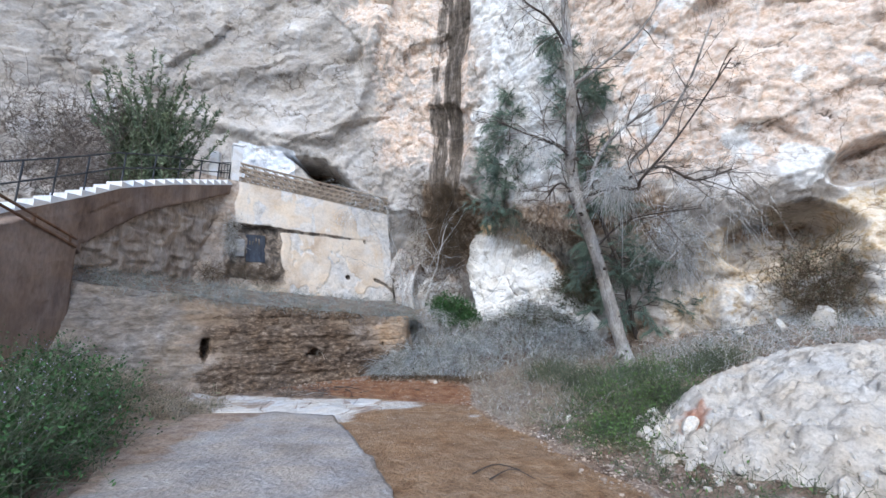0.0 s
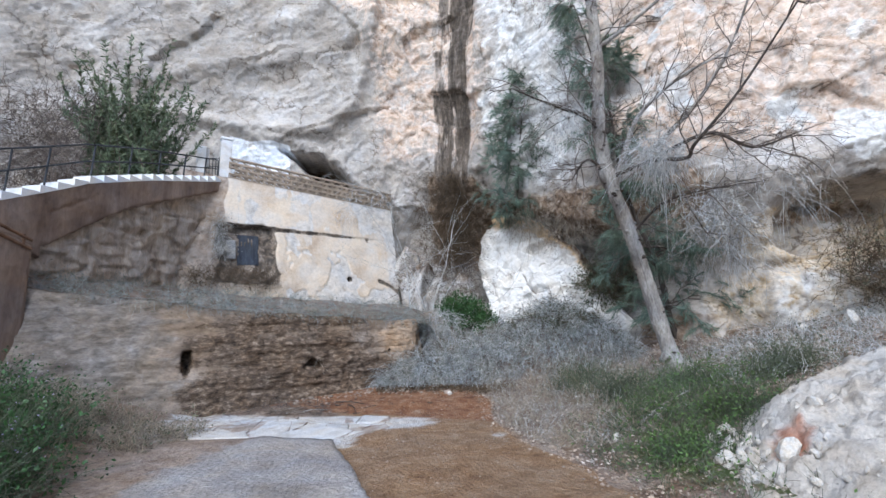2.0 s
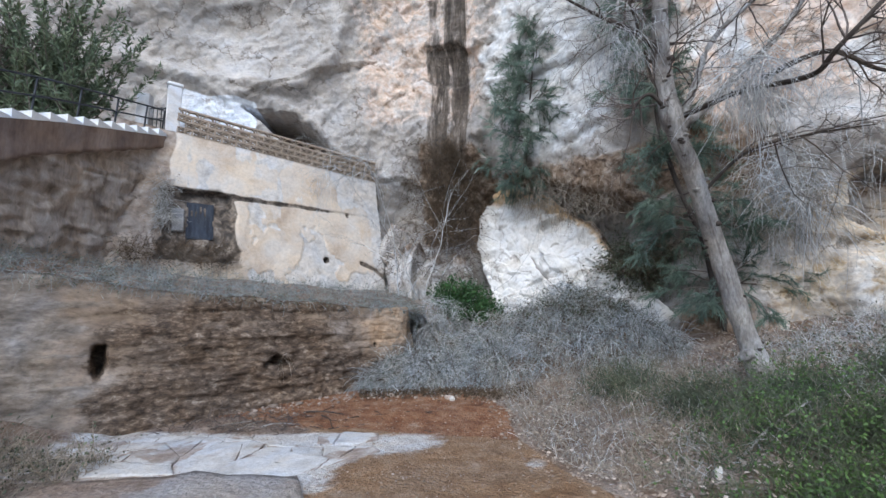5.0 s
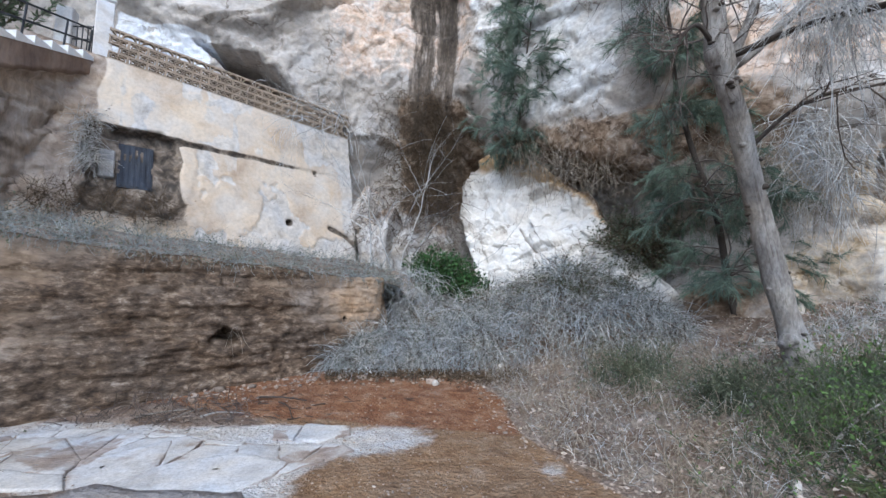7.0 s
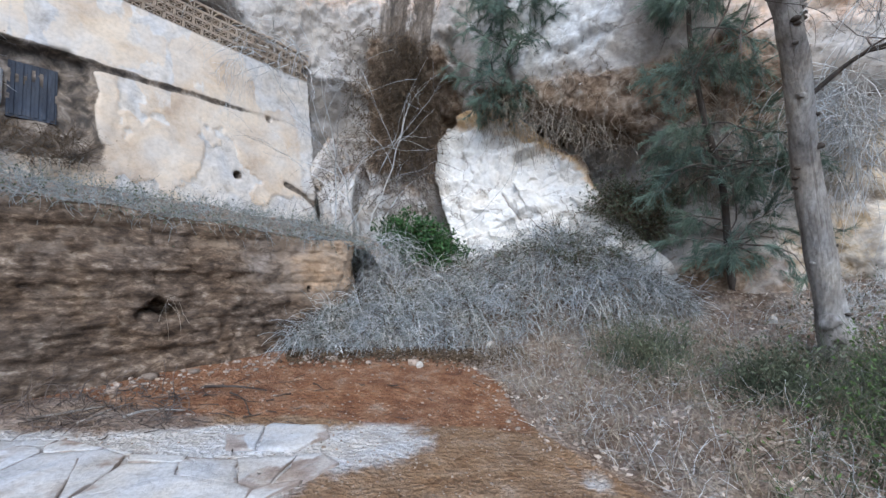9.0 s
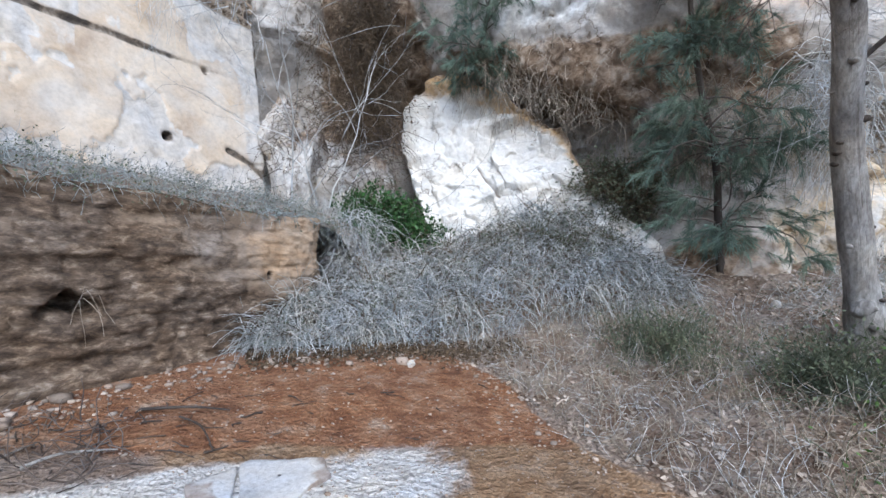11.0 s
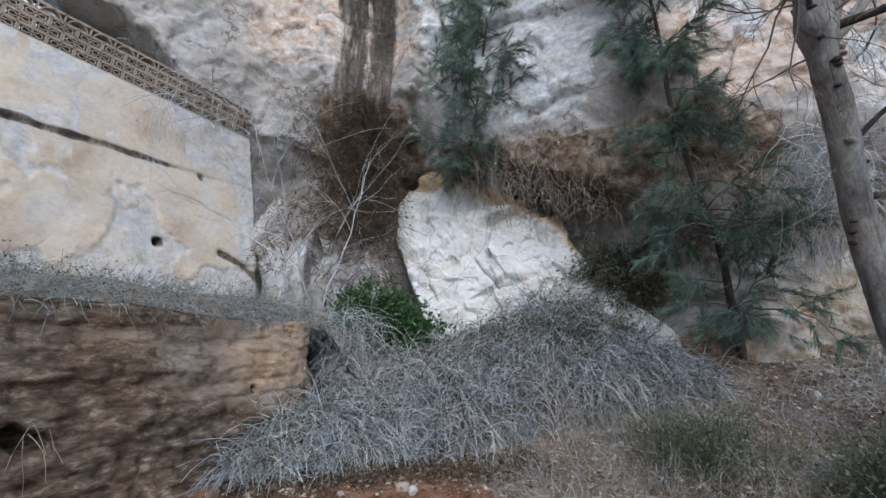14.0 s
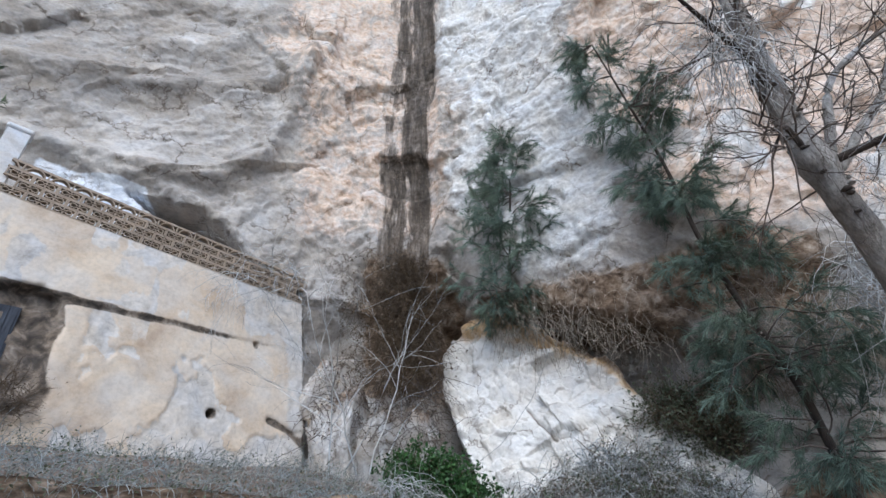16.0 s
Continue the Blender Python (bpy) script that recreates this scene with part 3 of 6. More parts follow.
D = D + 0.32 * bandmask(X, 5.9, 7.85, 0.25) * (1 - sm(1.75, 2.25, Z + hw)) + 0.6 * sm(7.9, 8.35, X + hw) * (1 - sm(3.0, 3.8, Z + hw))
D = D - 0.3 * bandmask(X, 4.2, 5.6, 0.5) * bandmask(Z, 2.0, 3.6, 0.3) + 0.25 * bandmask(X, 4.5, 6.0, 0.3) * bandmask(Z, -1, 1.5, 0.3)
P = np.stack([X + nx[:, None] * D, Y + ny[:, None] * D, Z], -1)
n2 = fbm(P * 0.9, 4, 91)
streak = np.clip(bandmask(X + 0.14 * n2 - 0.05 * np.sin(Z * 0.7), -0.46, 0.56 + 0.04 * np.clip(Z - 9, 0, 5), 0.2) * (0.71 + 0.34 * fbm(np.stack([X * 5.5, X * 0, Z * 0.3], -1), 4, 38) + 0.22 * fbm(P * 1.4, 4, 39)) * (0.7 * sm(2.4, 3.4, Z + 0.4 * n2) + 0.3 * sm(4.8, 5.6, Z)), 0, 1)
Xw = X + 0.9 * fbm(P * 0.6, 4, 101) + 0.25 * (Z - 8) * 0.3
warm = np.clip(bandmask(Xw, -3.0, 1.4, 0.9) * sm(5.0, 6.4, Z) * 0.58 + sm(3.3, 4.6, Xw) * sm(4.0, 4.8, Z) * 0.66 + 0.32 * bandmask(X, 2.6, 4.6, 0.5) * sm(4.8, 6, Z)
               + 0.3 * np.exp(-((X + 5.5) / 2.0) ** 2 - ((Z - 11) / 1.0) ** 2), 0, 1)
white = np.clip(0.5 * bandmask(X, -2.2, -0.3, 0.3) * bandmask(Z, 0.8, 2.9, 0.3) + bandmask(Xw, 1.2, 3.4, 0.6) * sm(4.1, 4.8, Z) * 0.78 + 0.3 * sm(0.1, 0.35, n2) + 0.3 * sm(0.05, 0.3, n2) * sm(3.8, 4.6, X) + 0.4 * bandmask(X, 5.6, 7.6, 0.5) * bandmask(Z, 3.7, 5.2, 0.4) + 0.72 * bandmask(X, 5.9, 7.9, 0.25) * (1 - sm(1.8, 2.3, Z)) + 0.66 * sm(8.0, 8.4, X) * (1 - sm(2.8, 3.4, Z)), 0, 1)
ochre = np.clip(sm(4.3, 5.2, X) * (1 - sm(2.9, 3.5, Z)) * 0.5 + 0.3 * np.exp(-((hollow - 1.1) / 0.4) ** 2) + 0.8 * np.exp(-((X - 8.5) / 0.5) ** 2 - ((Z - 3.6) / 0.55) ** 2), 0, 1)
# cave inside painted in the streak's dark colour to imitate its shade
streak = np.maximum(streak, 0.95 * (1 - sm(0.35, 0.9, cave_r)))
# earth tone: browner in both hollows; its share in the cave is painted shade
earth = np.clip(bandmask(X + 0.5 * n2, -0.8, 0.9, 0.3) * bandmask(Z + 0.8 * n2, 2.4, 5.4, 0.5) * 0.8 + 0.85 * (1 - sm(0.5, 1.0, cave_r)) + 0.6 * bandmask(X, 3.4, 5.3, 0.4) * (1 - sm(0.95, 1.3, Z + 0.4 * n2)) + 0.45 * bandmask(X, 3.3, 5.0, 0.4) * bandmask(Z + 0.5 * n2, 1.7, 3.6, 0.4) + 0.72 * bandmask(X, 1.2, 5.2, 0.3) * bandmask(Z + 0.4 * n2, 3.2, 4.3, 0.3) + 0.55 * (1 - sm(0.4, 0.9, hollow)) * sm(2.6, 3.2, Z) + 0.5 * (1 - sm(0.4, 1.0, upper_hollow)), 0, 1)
paint = bandmask(X + 0.15 * n2, -6.9, -5.0, 0.12) * bandmask(Z + 0.2 * n2 + 0.12 * (X + 6), 5.0, 6.5, 0.1)
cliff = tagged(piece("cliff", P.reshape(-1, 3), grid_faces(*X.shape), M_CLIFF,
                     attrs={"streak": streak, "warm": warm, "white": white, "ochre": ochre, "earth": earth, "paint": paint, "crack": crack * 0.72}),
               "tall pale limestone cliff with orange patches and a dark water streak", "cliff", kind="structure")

# ---- white rock face at the cliff's foot ----
BN = Vector((-0.576, -0.734, 0.36)).normalized()
BU = Vector((0, 0, 1)).cross(BN).normalized()
BV = BN.cross(BU)
BC = Vector((2.2, 12.55, 2.1))


def boulder():
    corners = [(1.65, 14.02, 4.22), (2.3, 13.32, 3.84), (2.82, 12.6, 3.24), (3.2, 12.1, 2.78), (3.42, 11.6, 2.06), (4.0, 10.5, 0.9), (3.4, 10.9, 0.2), (1.7, 12.1, 0.2), (1.1, 12.8, 0.9), (0.9, 13.4, 1.75), (0.7, 14.0, 2.7), (0.8, 14.25, 3.35), (1.2, 14.15, 3.85)]
    loc = [((Vector(c) - BC).dot(BU), (Vector(c) - BC).dot(BV)) for c in corners]
    ang = np.array([math.atan2(b, a) for a, b in loc])
    order = np.argsort(ang)
    pts = np.array(loc)[order]
    pts = np.vstack([pts, pts[:1]])
    na, nr = 300, 120
    th = np.linspace(-np.pi, np.pi, na, endpoint=False)
    reach = np.full(na, 9.0)
    for (ax, ay), (bx, by) in zip(pts[:-1], pts[1:]):
        ex, ey = bx - ax, by - ay
        den = np.cos(th) * ey - np.sin(th) * ex
        with np.errstate(divide="ignore", invalid="ignore"):
            t = (ax * ey - ay * ex) / den
            k = (ax * np.sin(th) - ay * np.cos(th)) / den
        ok = (t > 0) & (k >= -1e-6) & (k <= 1 + 1e-6)
        reach = np.where(ok, np.minimum(reach, t), reach)
    reach = reach * (1 + 0.07 * fbm(np.stack([np.cos(th) * 3, np.sin(th) * 3, th * 0], -1), 3, 49) + 0.025 * fbm(np.stack([np.cos(th) * 14, np.sin(th) * 14, th * 0], -1), 3, 50))
    r = np.concatenate([np.linspace(0.004, 0.965, nr - 40), np.linspace(0.967, 1.0, 20), np.full(20, 1.0)])
    back = np.concatenate([np.zeros(nr - 40), 0.22 * np.linspace(0.05, 1, 20) ** 2, np.linspace(0.28, 1.6, 20)])
    R, T = np.meshgrid(r, np.arange(na), indexing="ij")
    a, b = R * (reach * np.cos(th))[T], R * (reach * np.sin(th))[T]
    p = np.stack([a, b, np.zeros_like(a)], -1)
    wv = 0.25 * fbm(p * 2, 3, 46)
    c1, c2, own_, t1 = facets(np.stack([a * 1.2 + b * 0.6 + wv, b * 1.6 - a * 0.5, a * 0], -1) + 3, 41)
    c3, c4, own2, t2 = facets(np.stack([a * 3.4 + b * 1.6 + wv, b * 4.6 - a * 1.8 + wv, a * 0], -1) + 7, 45)
    crack = near_line(a + 0.04 * fbm(p * 6, 2, 43), b, [(-0.42, 0.1), (-0.2, -0.22), (0.02, -0.42)])
    ledge = near_line(a, b + 0.04 * fbm(p * 5, 2, 42), [(0.05, -0.42), (0.3, -0.36), (0.6, -0.22)])
    h = 0.12 * fbm(p * 0.9, 3, 44) + 0.36 * t1 + 0.08 * own_ + 0.11 * t2 + 0.02 * own2 + 0.024 * fbm(p * 6, 4, 47) - 0.06 * np.exp(-(crack / 0.03) ** 2) - 0.05 * np.exp(-(ledge / 0.05) ** 2)
    h = h - back[:, None] * np.ones(na)[None]
    v = np.array(BC)[None, None] + a[..., None] * np.array(BU) + b[..., None] * np.array(BV) + h[..., None] * np.array(BN)
    edge = sm(0.62, 0.98, R + 0.12 * fbm(p * 2.2, 4, 48))
    up = sm(0.2, 1.4, b + 0.5 * a)
    return piece("boulder", v.reshape(-1, 3), grid_faces(nr, na, True)[:, ::-1], M_BOULDER, attrs={
        "ochre": np.clip(edge * up * 0.5 + 0.34 * up, 0, 1), "earth": edge * up * sm(-0.3, 0.5, a) * 0.62 + sm(0.85, 1.0, R) * 0.12, "crack": np.exp(-(crack / 0.03) ** 2) * 0.7 + np.exp(-(ledge / 0.035) ** 2) * 0.45})


def outcrop(at, size, turn, seed, white_, ochre_):
    r = np.random.default_rng(seed)
    v, f = rock_shape(r, (1, 1, 1), 5, 11, 0.1)
    c = facets(v * 2.4 + seed, seed)
    v = v * (1 + 0.16 * c[3] + 0.05 * fbm(v * 5, 4, seed))[:, None] * np.array(size)
    a, b = math.cos(turn), math.sin(turn)
    v = np.stack([v[:, 0] * a - v[:, 1] * b, v[:, 0] * b + v[:, 1] * a, v[:, 2]], -1) + np.array(at)
    n = len(v)
    ob = piece("outcrop", v, f, M_CLIFF, attrs={"white": np.full(n, white_), "ochre": np.full(n, ochre_), "earth": 0.55 * sm(0.3, 0.9, (v[:, 2] - at[2]) / size[2])})
    return tagged(ob, "weathered limestone outcrop at the gully's foot", "rock", "outcrops")


outcrop((-1.0, 13.75, 1.55), (0.55, 0.45, 1.05), 0.5, 3, 0.5, 0.35)
outcrop((-0.35, 13.95, 1.4), (0.5, 0.4, 1.0), 0.2, 4, 0.55, 0.3)
outcrop((-1.35, 14.0, 2.6), (0.35, 0.3, 0.5), 0.4, 8, 0.4, 0.4)
outcrop((0.25, 13.95, 1.4), (0.45, 0.35, 0.9), -0.2, 6, 0.5, 0.3)
outcrop((-0.45, 12.75, 0.55), (0.4, 0.35, 0.4), 0.8, 7, 0.5, 0.3)
tagged(boulder(), "large white limestone rock face with cracks", "rock")

# ---- walls ----
UA, UD = np.array([-6.0, 11.9]), np.array([0.829, 0.559])
LA, LD = np.array([-6.3, 7.16]), np.array([0.8025, 0.5966])


def on_upper(s, z, out=0.0):
    k = 0.25 * (4.8 - z) + out
    return np.stack([UA[0] + UD[0] * s + UD[1] * k, UA[1] + UD[1] * s - UD[0] * k, z + 0 * s], -1)


def on_lower(s, z, out=0.0):
    k = 0.2 * (-0.1 - z) + out
    return np.stack([LA[0] + LD[0] * s + LD[1] * k, LA[1] + LD[1] * s - LD[0] * k, z + 0 * s], -1)


def lat_base(s):
    return 4.71 - 0.077 * (s - 0.26)


def upper_wall():
    s, w = np.meshgrid(np.arange(-0.9, 4.87, 0.03), np.linspace(0, 1, 130), indexing="ij")
    z = 0.7 + w * (lat_base(s) - 0.7)
    p = np.stack([s, z * 0, z], -1)
    n = fbm(p * 1.3, 5, 51)
    n_hi = fbm(p * 4.0, 4, 52)
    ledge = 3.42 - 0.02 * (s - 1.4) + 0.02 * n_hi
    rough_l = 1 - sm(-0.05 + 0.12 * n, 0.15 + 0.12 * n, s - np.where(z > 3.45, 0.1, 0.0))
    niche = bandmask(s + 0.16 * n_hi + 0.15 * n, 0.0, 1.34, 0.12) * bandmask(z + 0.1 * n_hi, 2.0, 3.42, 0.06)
    # soot in the niche, plus a shadow line painted under the ledge
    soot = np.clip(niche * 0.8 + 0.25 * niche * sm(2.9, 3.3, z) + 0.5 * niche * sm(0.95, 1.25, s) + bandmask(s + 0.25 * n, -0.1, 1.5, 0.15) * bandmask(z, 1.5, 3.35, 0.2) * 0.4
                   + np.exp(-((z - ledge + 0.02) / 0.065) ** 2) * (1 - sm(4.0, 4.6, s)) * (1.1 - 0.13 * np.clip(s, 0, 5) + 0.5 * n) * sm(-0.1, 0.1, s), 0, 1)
    # the slit and the wall's right end are coloured dark as well
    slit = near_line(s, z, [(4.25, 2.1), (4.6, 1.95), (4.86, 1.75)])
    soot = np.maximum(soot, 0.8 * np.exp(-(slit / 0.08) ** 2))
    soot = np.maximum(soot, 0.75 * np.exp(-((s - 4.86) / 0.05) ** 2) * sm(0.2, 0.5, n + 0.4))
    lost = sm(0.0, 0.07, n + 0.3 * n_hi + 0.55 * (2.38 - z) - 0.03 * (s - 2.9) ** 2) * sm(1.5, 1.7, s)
    drip = fbm(np.stack([s * 4.0, s * 0, z * 0.35], -1), 4, 55)
    top_grey = sm(-0.05, 0.2, n + 0.5 * drip + 0.16 * (s - 2.8)) * sm(3.42, 3.5, z)
    right = sm(4.2, 4.6, s + 0.25 * drip) * 0.8 + 0.5 * sm(0.15, 0.4, drip) * sm(2.6, 3.3, z)
    grey = np.clip(lost * 0.8 + top_grey * 0.75 + right, 0, 1)
    stones = cells(p * np.array([3.2, 1, 5.5]) + 0.3 * n[..., None], 53)
    relief = 0.03 * n + 0.012 * n_hi
    rub = (stones[2] - 0.5) * 0.05 + 0.02 * sm(0, 0.1, stones[1] - stones[0]) + 0.06 * n_hi
    h = relief * (1 - rough_l) + rub * rough_l - 0.16 * niche + 0.06 * n_hi * niche + 0.05 * sm(-0.02, 0.02, z - ledge) * (1 - rough_l) * (1 - 0.75 * sm(1.5, 4.5, s + 1.2 * n)) - 0.03 * lost - 0.06 * np.exp(-(slit / 0.05) ** 2)
    for hs, hz, hr in ((3.95, 3.3, 0.04), (3.34, 2.13, 0.055)):
        h = h - 0.25 * (1 - sm(0.7, 1.1, np.hypot(s - hs + 0.05 * n_hi, z - hz + 0.05 * n) / hr))
    # colour in and round the two holes darkened in place of shade
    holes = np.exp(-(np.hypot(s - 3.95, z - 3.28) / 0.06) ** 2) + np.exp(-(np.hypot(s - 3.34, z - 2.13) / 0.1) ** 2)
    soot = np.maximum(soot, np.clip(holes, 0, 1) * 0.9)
    front = on_upper(s, z, h)
    ns, nz = s.shape
    back = on_upper(s[:, [0, -1]], z[:, [0, -1]], 0.0) - np.array([UD[1], -UD[0], 0]) * 1.2
    v = np.concatenate([front.reshape(-1, 3), back[:, 0], back[:, 1]])
    f = grid_faces(ns, nz)[:, ::-1].tolist()
    o = ns * nz
    for i in range(ns - 1):
        f.append([i * nz + nz - 1, o + ns + i, o + ns + i + 1, (i + 1) * nz + nz - 1][::-1])
        f.append([o + i, o + i + 1, o + ns + i + 1, o + ns + i][::-1])
    e = (ns - 1) * nz
    f.append([e + j for j in range(nz)] + [o + 2 * ns - 1, o + ns - 1])
    pad = np.zeros(2 * ns)
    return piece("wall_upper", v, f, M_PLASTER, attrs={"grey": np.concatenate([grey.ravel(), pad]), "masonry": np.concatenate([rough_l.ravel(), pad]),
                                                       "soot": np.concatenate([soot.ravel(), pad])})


tagged(upper_wall(), "cream plastered retaining wall, peeling and sooty", "wall", kind="structure")


def lower_top(s):
    return np.interp(s, [0, 0.5, 3.1, 5.5, 7.3], [1.75, 1.66, 1.33, 1.14, 1.03])


def lower_wall():
    s, w = np.meshgrid(np.arange(-0.25, 7.36, 0.028), np.linspace(0, 1, 84), indexing="ij")
    n0 = fbm(np.stack([s, s * 0, s * 0], -1) * 2.2, 3, 58)
    z = -0.55 + w * (lower_top(s) + 0.05 * n0 + 0.55)
    p = np.stack([s, z * 0, z], -1)
    n = fbm(p * np.array([0.8, 1, 1.4]), 5, 61)
    fine_n = fbm(p * 5, 4, 62)
    row_ = np.floor((z + 0.05 * n) / 0.13)
    along = s * 2.6 + 0.37 * row_ + 0.3 * n
    st = (None, None, _hash(np.stack([np.floor(along), row_, row_ * 0], -1).astype(np.int64), 63))
    bed = np.abs(((z + 0.05 * n) / 0.13) % 1.0 - 0.5)
    joint = np.maximum(sm(0.36, 0.5, bed), sm(0.44, 0.5, np.abs(along % 1.0 - 0.5)))
    st2 = cells(np.stack([s * 6.0, s * 0, z * 13.0], -1), 65)
    band = fbm(np.stack([s * 0.4, s * 0, z * 7.0 + 0.6 * n], -1), 4, 66)
    bold = 0.45 + 0.55 * sm(2.0, 4.0, s)
    h = ((st[2] - 0.5) * 0.035 - 0.03 * joint * sm(-0.4, 0.2, fine_n) + (st2[2] - 0.5) * 0.016 + 0.03 * fine_n + 0.05 * band) * bold + 0.06 * n + 0.015 * fine_n
    end = sm(6.6, 7.3, s + 0.5 * (0.6 - z) * 0.4)
    h = h * (1 - 0.5 * end) - 0.55 * end ** 2
    hole = np.hypot((s - 2.2 + 0.12 * fine_n) / 0.1, (z - 0.42 + 0.1 * fine_n) / 0.2)
    hole2 = np.hypot((s - 4.5 + 0.2 * fine_n) / 0.16, (z - 0.27 + 0.15 * fine_n) / 0.11)
    hole3 = np.hypot((s - 6.15) / 0.035, (z - 0.42) / 0.035)
    h = h - 0.4 * (1 - sm(0.7, 1.15, hole)) - 0.35 * (1 - sm(0.7, 1.15, hole2)) - 0.2 * (1 - sm(0.7, 1.2, hole3))
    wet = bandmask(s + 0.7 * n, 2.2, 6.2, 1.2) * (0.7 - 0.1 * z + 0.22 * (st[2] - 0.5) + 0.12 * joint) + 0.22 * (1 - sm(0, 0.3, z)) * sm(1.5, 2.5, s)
    # damp stays, and the shade inside the holes is painted with the same tone
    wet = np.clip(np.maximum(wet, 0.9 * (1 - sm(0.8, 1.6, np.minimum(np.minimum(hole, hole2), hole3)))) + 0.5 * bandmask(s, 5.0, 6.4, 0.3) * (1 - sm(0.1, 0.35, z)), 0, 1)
    tan = np.clip(sm(5.4, 6.6, s + 0.4 * n) * sm(0.1, 0.5, z) * 0.62, 0, 1)
    grey = np.clip((1 - sm(1.2, 3.0, s + 0.5 * n)) * 0.7 + 0.22 * sm(0.1, 0.35, band), 0, 1)
    front = on_lower(s, z, h)
    inward = np.array([-LD[1], LD[0], 0])
    ns, nz = s.shape
    cap = front[:, -1] + inward * 0.7 - np.array([0, 0, 0.1])
    foot = front[:, 0] + inward * 0.7
    v = np.concatenate([front.reshape(-1, 3), foot, cap])
    f = grid_faces(ns, nz)[:, ::-1].tolist()
    o = ns * nz
    for i in range(ns - 1):
        f.append([i * nz + nz - 1, (i + 1) * nz + nz - 1, o + ns + i + 1, o + ns + i])
    e = (ns - 1) * nz
    f.append([e + j for j in range(nz)] + [o + 2 * ns - 1, o + ns - 1])
    pad = np.zeros(2 * ns)
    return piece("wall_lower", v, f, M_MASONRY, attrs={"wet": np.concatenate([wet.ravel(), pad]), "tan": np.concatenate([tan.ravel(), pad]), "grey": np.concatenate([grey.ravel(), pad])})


tagged(lower_wall(), "eroded brown rubble retaining wall with damp stains", "wall", kind="structure")


# earth ledge between the two walls
def shelf_z(u, v):
    return lower_top(u) - 0.06 + 0.55 * v ** 0.8 * np.interp(u, [0, 7], [0.6, 0.85])


def shelf_xy(u, v):
    a = on_lower(u, lower_top(u), -0.12)[..., :2]
    bx = np.interp(u, [-0.5, 0.2, 1.6, 7.4, 8.6], [-7.2, -6.9, -6.2, -1.2, 0.3])
    by = np.interp(u, [-0.5, 0.2, 1.6, 7.4, 8.6], [7.4, 8.0, 11.4, 14.3, 14.2])
    b = np.stack([bx, by], -1)
    return a + (b - a) * v[..., None]


def ledge_earth():
    u, v = np.meshgrid(np.linspace(-0.5, 8.3, 190), np.linspace(0, 1, 60), indexing="ij")
    xy = shelf_xy(u, v)
    drop = sm(7.2, 8.2, u)
    z = shelf_z(np.minimum(u, 7.3), v) - 0.9 * drop * (1 - v)
    p = np.stack([xy[..., 0], xy[..., 1], z], -1)
    p[..., 2] += 0.07 * fbm(p * 1.6, 4, 68) * sm(0, 0.08, v)
    return piece("ledge_ground", p.reshape(-1, 3), grid_faces(*u.shape)[:, ::-1], M_GROUND, attrs={k: np.zeros(u.size) for k in ("mud", "rust", "lime", "rock")} | {"green": np.full(u.size, 0.2)})


tagged(ledge_earth(), "overgrown earth ledge behind the low wall", "ledge", kind="structure")


# terrace behind the balustrade
def terrace():
    bm = bmesh.new()
    lo, hi = [], []
    for s in (0.0, 2.4, 4.87):
        p = on_upper(np.array(s), np.array(lat_base(s) + 0.03), -0.06)
        q = p + np.array([-UD[1], UD[0], 0]) * 3.2
        for r in (p, q):
            hi.append(bm.verts.new(r))
            lo.append(bm.verts.new(r - np.array([0, 0, 0.22])))
    for k in (0, 2):
        bm.faces.new([hi[k], hi[k + 2], hi[k + 3], hi[k + 1]])
        bm.faces.new([lo[k], lo[k + 1], lo[k + 3], lo[k + 2]])
        bm.faces.new([hi[k], lo[k], lo[k + 2], hi[k + 2]])
    bm.faces.new([hi[4], lo[4], lo[5], hi[5]])
    return part("terrace_floor", bm, M_SLAB)


tagged(terrace(), "grey concrete terrace floor above the wall", "floor", kind="structure")

# stair wall
SA, SD = np.array([-6.7, 8.0]), np.array([0.1766, 0.9843])


def on_stair(t, z, out=0.0):
    """t: metres along from the corner; before it the wall bends a little outwards."""
    bend = np.minimum(t, 0.0)
    x = SA[0] + SD[0] * t + bend * -0.02 + SD[1] * out
    y = SA[1] + SD[1] * t - SD[0] * out
    return np.stack([x, y, z + 0 * t], -1)


def stair_top(t):
    return np.interp(t, [-7, -1.34, 0, 0.6, 1.85, 4.05], [0.3, 2.72, 3.32, 3.62, 4.03, 4.62])


